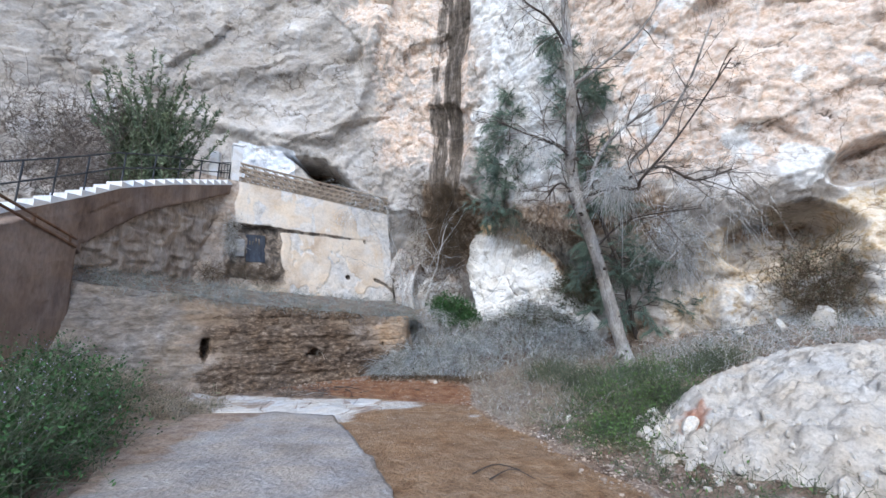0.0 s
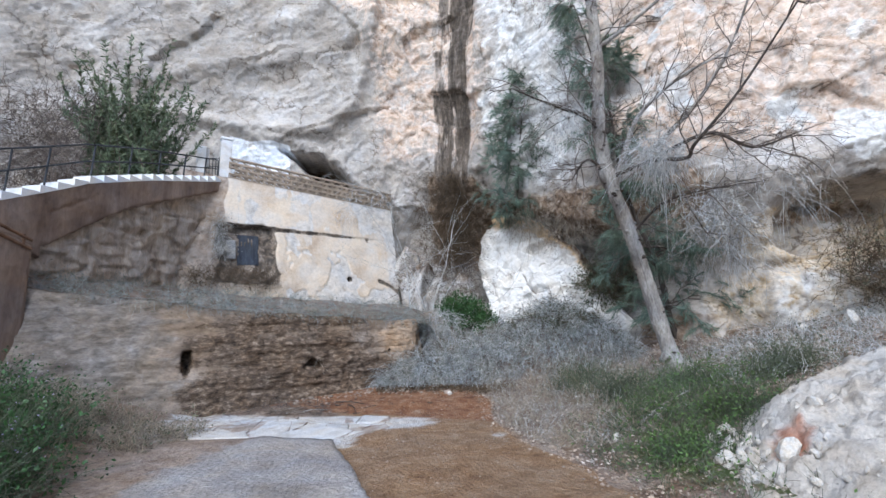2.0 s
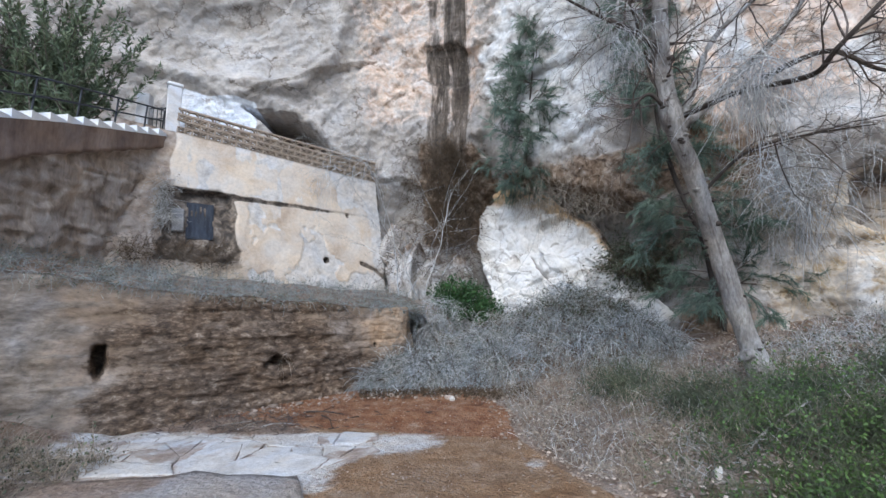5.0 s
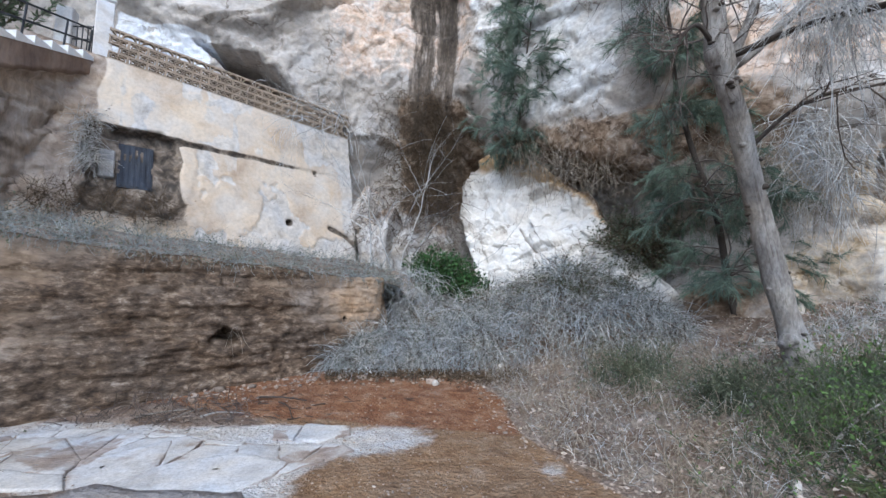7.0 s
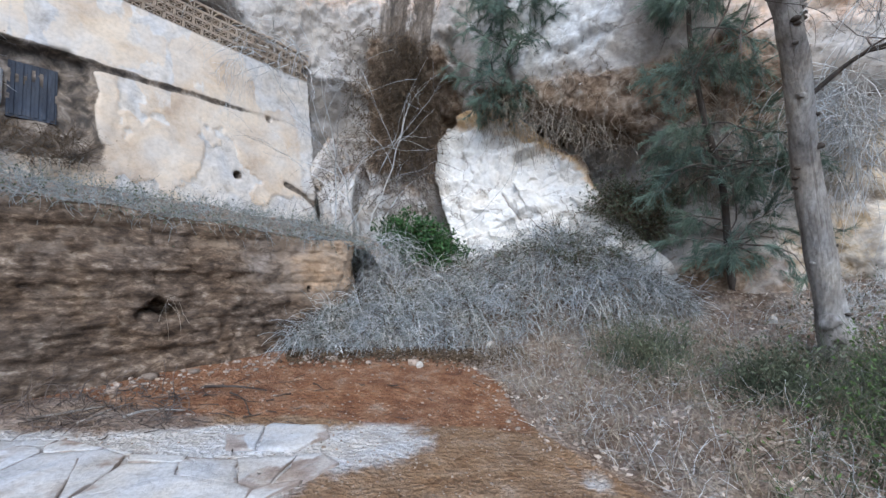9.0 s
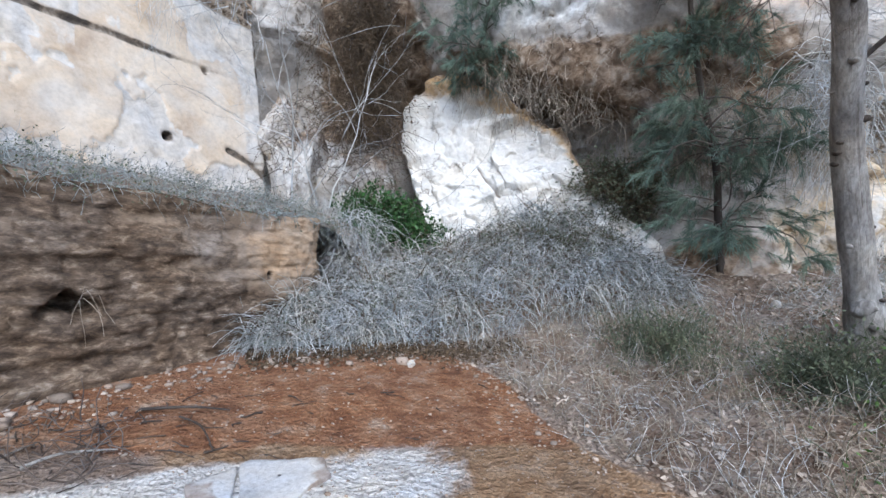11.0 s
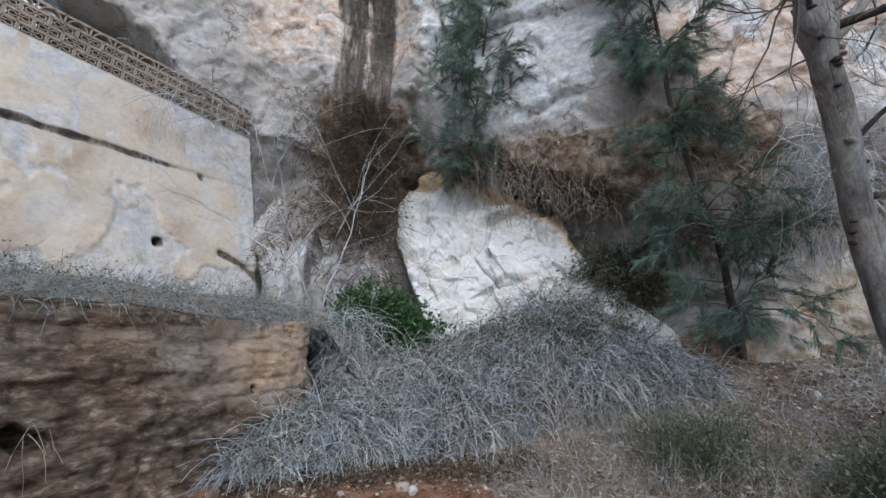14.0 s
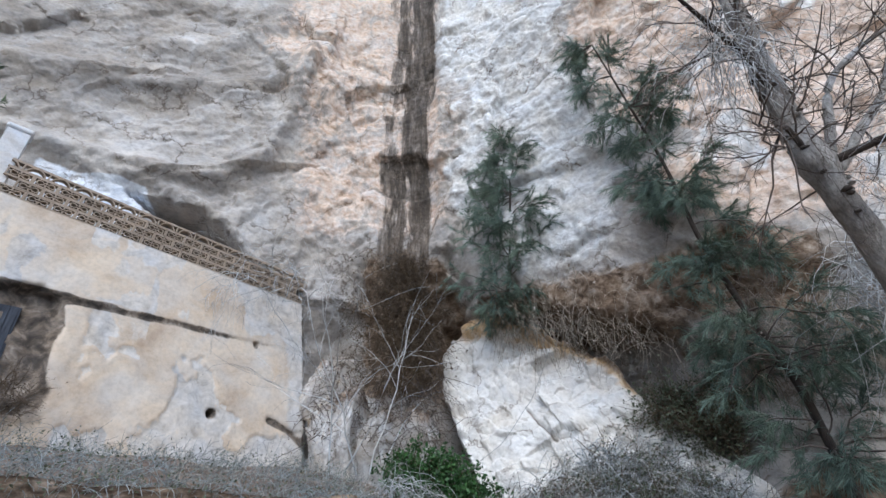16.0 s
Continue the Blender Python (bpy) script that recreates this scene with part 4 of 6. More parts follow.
def stair_wall():
    t, w = np.meshgrid(np.arange(-7.0, 4.1, 0.04), np.linspace(0, 1, 110), indexing="ij")
    top = stair_top(t)
    z = -0.3 + w * (top + 0.3)
    low = np.where(t < -0.05, np.minimum(2.15 - 0.4 * t, top - 0.1), np.interp(t, [0, 1.06, 1.5, 4.05], [2.39, 3.1, 3.35, 4.36]))
    p = np.stack([t, z * 0, z], -1)
    n, nh = fbm(p * 1.2, 5, 72), fbm(p * 5, 4, 73)
    st = cells(p * np.array([2.4, 1, 4.6]) + 0.3 * n[..., None], 74)
    band = sm(-0.015, 0.015, z - low)
    buttress = (1 - sm(-0.47, -0.44, t)) * (1 - band)
    rough_m = (1 - band) * (1 - buttress)
    st3 = facets(p * np.array([1.6, 1, 5.0]) + 0.4 * n[..., None], 75)
    h = ((st[2] - 0.5) * 0.05 - 0.015 * (1 - sm(0, 0.1, st[1] - st[0])) + 0.09 * n + 0.05 * nh + 0.12 * st3[3] + 0.05 * st3[2]) * rough_m - 0.06 * rough_m + 0.07 * band + 0.012 * nh * band
    h = h + buttress * (0.45 + 0.015 * n)
    step2 = np.exp(-((z - low - 0.55 + 0.05 * t) / 0.012) ** 2) * bandmask(t, 0.0, 0.9, 0.05)
    h = h - 0.03 * step2
    front = on_stair(t, z, h)
    back = on_stair(t[:, [0, -1]], z[:, [0, -1]], -0.3)
    nt_, nz = t.shape
    v = np.concatenate([front.reshape(-1, 3), back[:, 0], back[:, 1]])
    f = grid_faces(nt_, nz)[:, ::-1].tolist()
    o = nt_ * nz
    for i in range(nt_ - 1):
        f.append([i * nz + nz - 1, (i + 1) * nz + nz - 1, o + nt_ + i + 1, o + nt_ + i])
        f.append([o + i, o + nt_ + i, o + nt_ + i + 1, o + i + 1])
    pad = np.zeros(2 * nt_)
    me_attr = {"masonry": np.concatenate([rough_m.ravel(), pad]), "streaks": np.concatenate([band.ravel(), pad])}
    return piece("wall_stair", v, f, M_STAIR, attrs=me_attr)


M_STAIR = surface("stained_cement_over_masonry", [(0.3, (0.12, 0.085, 0.068)), (0.45, (0.2, 0.145, 0.115)), (0.6, (0.28, 0.215, 0.175)), (0.75, (0.37, 0.3, 0.255))],
                  1.6, 0.93, 0.55, 11.0, (1, 1, 0.35), fine=0.3, dist=0.025, crag=4.0, fissures=False, masks=[
                      ("masonry", [(0.3, (0.19, 0.15, 0.115)), (0.45, (0.33, 0.27, 0.22)), (0.6, (0.44, 0.375, 0.315)), (0.8, (0.54, 0.48, 0.42))], 0.2, None)])
tagged(stair_wall(), "stair wall of stained cement over rough masonry", "wall", kind="structure")


def stairs():
    """Shallow steps behind the wall, which rise to the terrace."""
    th = thing("staircase", "shallow white-edged concrete stairs climbing to the terrace", "stairs", (-7.2, 9, 2.5))
    t = -5.6
    while t < 3.95:
        z = float(stair_top(np.array(t + 0.12))) - 0.24
        bm = box_bm(0, 0, 0, 1.3, 0.31, 0.5, 0.01)
        m = Matrix.Translation(on_stair(np.array(t), np.array(z - 0.5), -1.62)) @ Matrix.Rotation(-math.atan2(SD[0], SD[1]), 4, "Z")
        bm.transform(m)
        part("step", bm, M_COPING, th)
        t += 0.28
    return th


stairs()


def saw_coping():
    th = thing("coping", "white sawtooth coping along the stair wall", "coping", (-6.5, 9.5, 3.9))
    t, v0 = -4.6, None
    pitch = 0.26
    while t < 3.85:
        z0, z1 = float(stair_top(np.array(t))), float(stair_top(np.array(t + pitch)))
        # a wedge: low at the lower end, with an upright riser
        prof = [(t, z0 - 0.02), (t + pitch - 0.01, z1 - 0.02), (t + pitch - 0.01, z1 + 0.012), (t, z0 + 0.13)]
        v = []
        for out in (0.075, -0.3):
            for a, b in prof:
                v.append(on_stair(np.array(a), np.array(b), out))
        f = [[0, 1, 2, 3], [7, 6, 5, 4], [3, 2, 6, 7], [0, 3, 7, 4], [1, 5, 6, 2], [0, 4, 5, 1]]
        piece("coping_tooth", v, f, M_COPING, th, smooth=False)
        t += pitch
    return th


saw_coping()


def pillar():
    th = thing("gate_pillar", "white painted square masonry gate pillar", "pillar", (-6.0, 12.05, 4.5))
    ang = math.atan2(UD[1], UD[0])
    for nm, (hw, z0, z1, bv) in {"shaft": (0.13, 4.45, 5.74, 0.012), "cap": (0.15, 5.744, 5.82, 0.02)}.items():
        bm = box_bm(-hw, -hw, z0, hw, hw, z1, bv)
        bm.transform(Matrix.Translation((-5.98, 12.1, 0)) @ Matrix.Rotation(ang, 4, "Z"))
        part(nm, bm, M_COPING if nm == "cap" else M_PILLAR, th)
    return th


M_RUSTPIPE = surface("rusty_pipe", [(0.3, (0.09, 0.05, 0.03)), (0.7, (0.22, 0.13, 0.085))], 5, 0.85, 0.4, 30, fine=0.3)
M_BOXGREY = surface("dull_grey_paint", [(0.3, (0.2, 0.2, 0.2)), (0.7, (0.46, 0.45, 0.44))], 4, 0.85, 0.3, 18, fine=0.4)
M_PILLAR = surface("whitewashed_pillar", [(0.3, (0.52, 0.48, 0.44)), (0.5, (0.68, 0.67, 0.66)), (0.7, (0.78, 0.78, 0.79))], 2, 0.85, 0.2, 15, fine=0.2, dist=0.01)
pillar()
bm = box_bm(-0.12, -0.12, 4.4, 0.12, 0.12, 5.6, 0.012)
bm.transform(Matrix.Translation((-6.62, 12.15, 0)) @ Matrix.Rotation(0.2, 4, "Z"))
tagged(part("gate_post", bm, M_PILLAR), "short white masonry post beside the stair gate", "post")


def rod(a, b, r=0.014, sides=6):
    p = np.array([[a, b]], float)
    return tubes(p, np.full((1, 2), r), sides)


def railing():
    th = thing("railing", "dark iron stair railing with two rails", "railing", (-6.7, 9.5, 3.9))
    ts = [-4.5, -3.6, -2.6, -1.75, -1.1, -0.55, 0.0, 0.75, 1.5, 2.2, 2.9, 3.55, 4.0]
    top = lambda t: float(stair_top(np.array(t))) + np.interp(t, [-5, 0, 4], [0.95, 0.76, 0.58])
    mid = lambda t: float(stair_top(np.array(t))) + np.interp(t, [-5, 0, 4], [0.5, 0.42, 0.34])
    for t in ts:
        a, b = on_stair(np.array(t), stair_top(np.array(t)) - 0.05, -0.12), on_stair(np.array(t + 0.05), np.array(top(t)), -0.12)
        piece("post", *rod(a, b, 0.016), M_IRON, th)
    for fn, nm in ((top, "top_rail"), (mid, "mid_rail")):
        path = np.array([[on_stair(np.array(t), np.array(fn(t)), -0.12) for t in np.linspace(-4.6, 4.02, 24)]])
        piece(nm, *tubes(path, np.full((1, 24), 0.017), 6), M_IRON, th)
    return th


railing()


def gate():
    th = thing("stair_gate", "small dark iron gate between white posts", "gate", (-6.3, 12.1, 4.6))
    a, b = Vector((-6.5, 12.12, 0)), Vector((-6.13, 12.08, 0))
    for k in range(5):
        p = a.lerp(b, k / 4)
        piece("bar", *rod((p.x, p.y, 4.68), (p.x, p.y, 5.3), 0.01), M_IRON, th)
    for z in (4.72, 5.05, 5.28):
        piece("crossbar", *rod((a.x, a.y, z), (b.x, b.y, z), 0.012), M_IRON, th)


gate()


# ---- balustrade of pierced blocks ----
def plate(outer, holes_, depth):
    """An upright pierced plate in x, z, made from bars: a list of (x0, z0, x1, z1, width)."""
    bm = bmesh.new()
    for x0, z0, x1, z1, w in outer:
        d = Vector((x1 - x0, 0, z1 - z0))
        n = Vector((-d.z, 0, d.x)).normalized() * w / 2
        a, b = Vector((x0, 0, z0)), Vector((x1, 0, z1))
        ring = [a - n, b - n, b + n, a + n]
        f = [bm.verts.new(v + Vector((0, -depth / 2, 0))) for v in ring]
        g = [bm.verts.new(v + Vector((0, depth / 2, 0))) for v in ring]
        bm.faces.new(f)
        bm.faces.new(g[::-1])
        for k in range(4):
            bm.faces.new([f[k], g[k], g[(k + 1) % 4], f[(k + 1) % 4]])
    return bm


def balustrade():
    th = thing("balustrade", "tan pierced cement-block balustrade with arched top row", "balustrade", tuple(on_upper(np.array(2.5), np.array(4.5))))
    bw, bh = 0.29, 0.137
    bars = [(0, 0.01, bw, 0.01, 0.022), (0, bh - 0.01, bw, bh - 0.01, 0.022), (0.011, 0, 0.011, bh, 0.022), (bw - 0.011, 0, bw - 0.011, bh, 0.022)]
    # a bone-shaped ring within
    cxm, czm = bw / 2, bh / 2
    outline = [(-0.09, 0.03), (-0.05, 0.03), (-0.03, 0.014), (0.03, 0.014), (0.05, 0.03), (0.09, 0.03), (0.105, 0.0), (0.09, -0.03), (0.05, -0.03), (0.03, -0.014), (-0.03, -0.014), (-0.05, -0.03), (-0.09, -0.03), (-0.105, 0.0)]
    for (ax, az), (bx_, bz) in zip(outline, outline[1:] + outline[:1]):
        bars.append((cxm + ax, czm + az, cxm + bx_, czm + bz, 0.014))
    bars += [(cxm, 0.0, cxm, czm - 0.014, 0.02), (cxm, czm + 0.014, cxm, bh, 0.02)]
    first = part("block", plate(bars, None, 0.09), M_BLOCK)
    arch = [(0, 0.008, bw, 0.008, 0.018), (0.0, bh - 0.016, bw, bh - 0.016, 0.034)]
    for c in (0.0, bw):
        pts = [(c + 0.11 * math.cos(a), 0.11 * math.sin(a)) for a in np.linspace(0, math.pi, 9)]
        arch += [(*p, *q, 0.016) for p, q in zip(pts, pts[1:]) if 0 <= (p[0] + q[0]) / 2 <= bw]
    arch += [(bw / 2, 0, bw / 2, bh, 0.02)]
    arch_mesh = part("arch_block", plate(arch, None, 0.09), M_BLOCK)
    slope = math.atan(-0.077)
    base = math.atan2(UD[1], UD[0])
    used = set()
    for row in range(4):
        n = 16
        for k in range(n):
            src = arch_mesh if row == 3 else first
            shift = (bw / 2 if row == 1 else 0)
            s = 0.2 + k * bw + shift
            if s + bw > 4.98:
                continue
            ob = src if src not in used else new(src.name.split(".")[0], src.data)
            used.add(src)
            p = on_upper(np.array(s), np.array(lat_base(s) + 0.01 + row * (bh + 0.002)), 0.0)
            p0 = on_upper(np.array(s), np.array(lat_base(s)), -0.05)
            ob.matrix_basis = Matrix.Translation((p0[0], p0[1], p[2])) @ Matrix.Rotation(base, 4, "Z") @ Matrix.Rotation(-slope, 4, "Y")
            adopt(ob, th)
    return th


balustrade()

# shutter and box in the niche
face = Matrix.Rotation(math.atan2(UD[1], UD[0]), 4, "Z") @ Matrix.Rotation(-math.atan(0.25), 4, "X")
shutter = thing("window_shutter", "dark blue-grey metal shutter in a sooty niche", "shutter", tuple(on_upper(np.array(0.7), np.array(2.45), -0.1)))
for nm, dims in [("panel", (0, -0.02, 0, 0.5, 0.03, 0.8))] + [("slat", (0.03 + 0.08 * k, -0.032, 0.03, 0.075 + 0.08 * k, -0.021, 0.77)) for k in range(6)]:
    bm = box_bm(*dims, 0.004)
    bm.transform(Matrix.Translation(on_upper(np.array(0.46), np.array(2.42), -0.15)) @ face)
    if nm == "panel":
        panel = part(nm, bm, M_BLUE, shutter)
    else:
        part(nm, bm, M_BLUE, panel)
bm = box_bm(0, -0.05, 0, 0.22, 0.05, 0.5, 0.02)
bm.transform(Matrix.Translation(on_upper(np.array(0.2), np.array(2.55), -0.12)) @ face)
tagged(part("meter_box", bm, M_BOXGREY), "weathered pale grey box set in the wall", "box")
# two rusty pipes on the lower stair wall
pipes = thing("pipe_run", "two rusty brown pipes fixed along the stair wall", "pipe", (-6.8, 7, 2.4))
for off in (0.0, -0.13):
    path = np.array([[on_stair(np.array(t), np.array(2.2 - 0.4 * t + off), 0.47) for t in np.linspace(-4.5, -0.5, 14)]])
    piece("pipe", *tubes(path, np.full((1, 14), 0.024), 8), M_RUSTPIPE, pipes)
for t in (-3.6, -2.4, -1.2, -0.6):
    a, b = on_stair(np.array(t), np.array(2.2 - 0.4 * t - 0.16), 0.455), on_stair(np.array(t), np.array(2.2 - 0.4 * t + 0.04), 0.455)
    piece("bracket", *rod(a, b, 0.02), M_RUSTPIPE, pipes)

# ---- concrete underfoot ----
def blob_slab(name, outline, z_of, thick, material, parent=None, label="", step=0.06, rough=0.01, attrs=False, seed=0):
    """A slab with an uneven edge, laid on the land."""
    out = np.array(outline, float)
    for _ in range(0 if seed == 0 else 1):
        nxt = np.roll(out, -1, 0)
        out = np.stack([out * 0.75 + nxt * 0.25, out * 0.25 + nxt * 0.75], 1).reshape(-1, 2)
    n = len(out)
    c = out.mean(0)
    dense = np.concatenate([np.linspace(out[i], out[(i + 1) % n], max(3, int(np.linalg.norm(out[(i + 1) % n] - out[i]) / step)), endpoint=False) for i in range(n)])
    jit = fbm(np.stack([dense[:, 0], dense[:, 1], dense[:, 0] * 0 + seed], -1) * (3.5 if seed == 0 else 2.6), 3 if seed else 4, 77 + seed)
    dirs = dense - c
    dirs /= np.linalg.norm(dirs, axis=1, keepdims=True)
    dense = dense + dirs * (jit * (0.09 if seed == 0 else 0.13))[:, None]
    m = len(dense)
    rings = np.concatenate([np.linspace(0.02, 0.97, max(4, int(np.abs(out - c).max() / 0.14))), [1.0, 1.004]])
    pts = c + rings[:, None, None] * (dense - c)[None]
    z = z_of(pts[..., 0], pts[..., 1])
    p3 = np.stack([pts[..., 0], pts[..., 1], z * 0], -1)
    z = z + thick + rough * fbm(p3 * 3, 4, 79)
    z[-2] -= thick * 0.12
    z[-1] -= thick * 1.6
    v = np.stack([pts[..., 0], pts[..., 1], z], -1)
    at = None
    if attrs:
        e = np.clip(sm(0.55, 1.0, rings)[:, None] * (0.3 if seed == 0 else 0.5) + 0.35 * sm(0.05, 0.4, fbm(p3 * 0.9, 4, 83)) + 0.5 * sm(-2.4, -3.4, pts[..., 0] + 0.2 * fbm(p3, 3, 84)), 0, 1)
        at = {"earth": e}
    return piece(name, v.reshape(-1, 3), grid_faces(len(rings), m, True)[:, ::-1], material, parent, label, at)


slab_main = blob_slab("concrete_track", [(-3.0, -6), (1.2, -6), (0.75, 0), (0.1, 2.6), (-0.42, 4.1), (-0.85, 5.2), (-1.35, 6.35), (-1.65, 7.0), (-2.6, 7.15), (-3.6, 6.9), (-4.2, 6.3), (-3.5, 5.0), (-3.0, 3.8), (-2.8, 0)],
                      land, 0.05, M_SLAB, step=0.1, attrs=True)
tagged(slab_main, "worn grey concrete track with a broken edge", "pavement", kind="structure")
broken = thing("broken_concrete", "cracked limewashed concrete pieces lying on the mud", "concrete", (-2.4, 7.9, -0.35))


def cut(poly, px, py, qx, qy):
    """The part of a polygon nearer to (px, py) than to (qx, qy)."""
    mx, my, dx, dy = (px + qx) / 2, (py + qy) / 2, qx - px, qy - py
    side = [(x - mx) * dx + (y - my) * dy for x, y in poly]
    out = []
    for k in range(len(poly)):
        a, b, u, v = poly[k - 1], poly[k], side[k - 1], side[k]
        if (u <= 0) != (v <= 0):
            w = u / (u - v)
            out.append((a[0] + (b[0] - a[0]) * w, a[1] + (b[1] - a[1]) * w))
        if v <= 0:
            out.append(b)
    return out


def shattered(outline, seeds, gap, thick, seed):
    """A sheet broken into flat, sharp-edged pieces."""
    r = np.random.default_rng(seed)
    for k, (px, py) in enumerate(seeds):
        cell = list(outline)
        for m, (qx, qy) in enumerate(seeds):
            if m != k and cell:
                cell = cut(cell, px, py, qx, qy)
        if len(cell) < 3:
            continue
        c = np.mean(cell, 0)
        ring = []
        for a, b in zip(cell, cell[1:] + cell[:1]):
            a, b = np.array(a), np.array(b)
            n = max(2, int(np.linalg.norm(b - a) / 0.045))
            for w in np.arange(n) / n:
                q = a + (b - a) * w
                off = fbm(np.array([[q[0] * 6, q[1] * 6, seed]]), 4, 12)[0] * 0.03
                d = (c - q) / (np.linalg.norm(c - q) + 1e-6)
                ring.append(q + d * (gap * r.uniform(0.6, 1.5) + off))
        ring = np.array(ring)
        rings = np.stack([c + (ring - c) * f for f in (0.05, 0.45, 0.8, 0.97, 1.0, 1.0)])
        tilt = r.normal(0, 0.006, 2)
        top = land(rings[..., 0], rings[..., 1]) * 0.4 + float(land_at(*c)[0]) * 0.6 + thick * r.uniform(0.8, 1.15) + (rings - c) @ tilt
        p = np.concatenate([rings, top[..., None]], -1)
        p[..., 2] += 0.007 * fbm(p * 7, 3, 14)
        p[4, :, 2] -= 0.006
        p[5, :, 2] -= 0.09
        worn = np.clip(0.75 * sm(0.05, 0.3, fbm(p * 1.5, 4, 16)) * sm(7.35, 7.6, p[..., 1]) + np.array([0, 0, 0, 0.1, 0.4, 0.8])[:, None] + (0.3 if r.uniform() < 0.25 else 0.0) + 0.45 * sm(-3.3, -4.0, p[..., 0]), 0, 1)
        piece("slab_piece", p.reshape(-1, 3), grid_faces(6, len(ring), True)[:, ::-1], M_WHITE_SLAB, broken, attrs={"earth": worn})


_r = np.random.default_rng(61)
SHEET = [(-4.3, 7.0), (-3.0, 7.18), (-1.75, 7.1), (-1.45, 7.42), (-1.0, 7.85), (-1.1, 8.0), (-1.65, 7.98), (-2.3, 8.12), (-2.8, 8.4), (-3.6, 8.45), (-4.5, 8.05)]
shattered(SHEET, [(_r.uniform(-4.4, -1.0), _r.uniform(7.0, 8.5)) for _ in range(38)], 0.003, 0.02, 1)
shattered([(-1.75, 8.15), (-1.3, 8.08), (-1.05, 8.3), (-1.08, 8.5), (-1.5, 8.58), (-1.8, 8.4)], [(-1.4, 8.3), (-1.7, 8.3)], 0.01, 0.025, 2)


# ---- rubble heap ----
def heap_z(x, y):
    d = np.hypot((x - 4.7) / 2.3, (y - 4.85) / 1.7)
    q = np.stack([x, y, x * 0], -1) if np.ndim(x) else np.array([[x, y, 0.0]])
    d = d + 0.1 * fbm(q * 1.5, 3, 92).reshape(np.shape(x))
    return 0.36 * sm(0.0, 0.3, 1 - d) + 0.16 * sm(0.3, 0.75, 1 - d) * sm(3.1, 3.7, x)


def heap():
    u, w = np.meshgrid(np.linspace(0, 1, 120), np.linspace(-np.pi, np.pi, 220, endpoint=False), indexing="ij")
    x, y = 4.7 + 2.5 * u * np.cos(w), 4.85 + 1.85 * u * np.sin(w)
    p = np.stack([x, y, x * 0], -1)
    lump = cells(p * 2.2 + 0.2 * fbm(p * 2, 3, 5)[..., None], 87)
    small = facets(p * 5.5 + 0.3 * fbm(p * 3, 3, 6)[..., None], 88)
    tiny = facets(p * 14, 86)
    z = land(x, y) - 0.06 + heap_z(x, y) + ((lump[2] - 0.5) * 0.05 + (small[2] - 0.5) * 0.05 + 0.1 * small[3] + 0.045 * tiny[3] + 0.02 * tiny[2] + 0.08 * fbm(p * 1.4, 4, 89) + 0.05 * fbm(p * 9, 3, 90)) * (1 - sm(0.93, 1.0, u))
    rust = np.exp(-(((x - 2.95) / 0.22) ** 2 + ((y - 5.2) / 0.25) ** 2)) * 0.75
    return piece("mound", np.stack([x, y, z], -1).reshape(-1, 3), grid_faces(120, 220, True)[:, ::-1], M_RUBBLE, heap_thing, attrs={"rust": rust})


heap_thing = thing("rubble_heap", "heap of crushed white limestone rubble", "rubble", (4.75, 5.35, 0))
heap()
rng = np.random.default_rng(5)
rock_meshes = [mesh_of("stone", *rock_shape(rng, (1, 0.85, 0.7), 2), M_STONE, smooth=False) for _ in range(8)]
for k in range(290):
    a, u = rng.uniform(-np.pi, np.pi), rng.uniform(0.45, 1.06) ** 0.7
    if k % 2:
        a = rng.uniform(-np.pi * 1.05, -np.pi * 0.35)
    x, y = 4.7 + 2.3 * u * np.cos(a), 4.85 + 1.7 * u * np.sin(a)
    ob = new("stone", rock_meshes[k % 8])
    r = float(np.clip(rng.lognormal(-3.6, 0.5), 0.012, 0.09))
    if k % 5 == 0:
        x, y, r = rng.normal(2.72, 0.16), rng.normal(5.4, 0.3), r * 2.0
    z = float(max(land_at(x, y)[0], land_at(x, y)[0] - 0.06 + heap_z(float(x), float(y))))
    ob.matrix_basis = Matrix.LocRotScale((x, y, z + r * 0.2), Euler(rng.uniform(0, 6, 3)), (r, r, r * 0.8))
    adopt(ob, heap_thing)
for k, (x, y, r) in enumerate([(4.9, 8.55, 0.09), (5.1, 8.2, 0.05), (3.9, 9.0, 0.06), (5.8, 8.6, 0.12), (6.4, 8.3, 0.2), (7.0, 8.0, 0.25), (0.9, 10.35, 0.08), (1.9, 6.6, 0.06), (2.5, 5.5, 0.06), (-1.1, 10.75, 0.07), (-0.1, 9.9, 0.05), (2.15, 7.2, 0.05)]):
    ob = new("stone", rock_meshes[k % 8])
    ob.matrix_basis = Matrix.LocRotScale((x, y, float(land_at(x, y)[0]) + r * 0.35), Euler(rng.uniform(0, 6, 3)), (r, r, r * 0.75))
    tagged(ob, "pale loose stone lying on the earth", "stone", "loose stones")


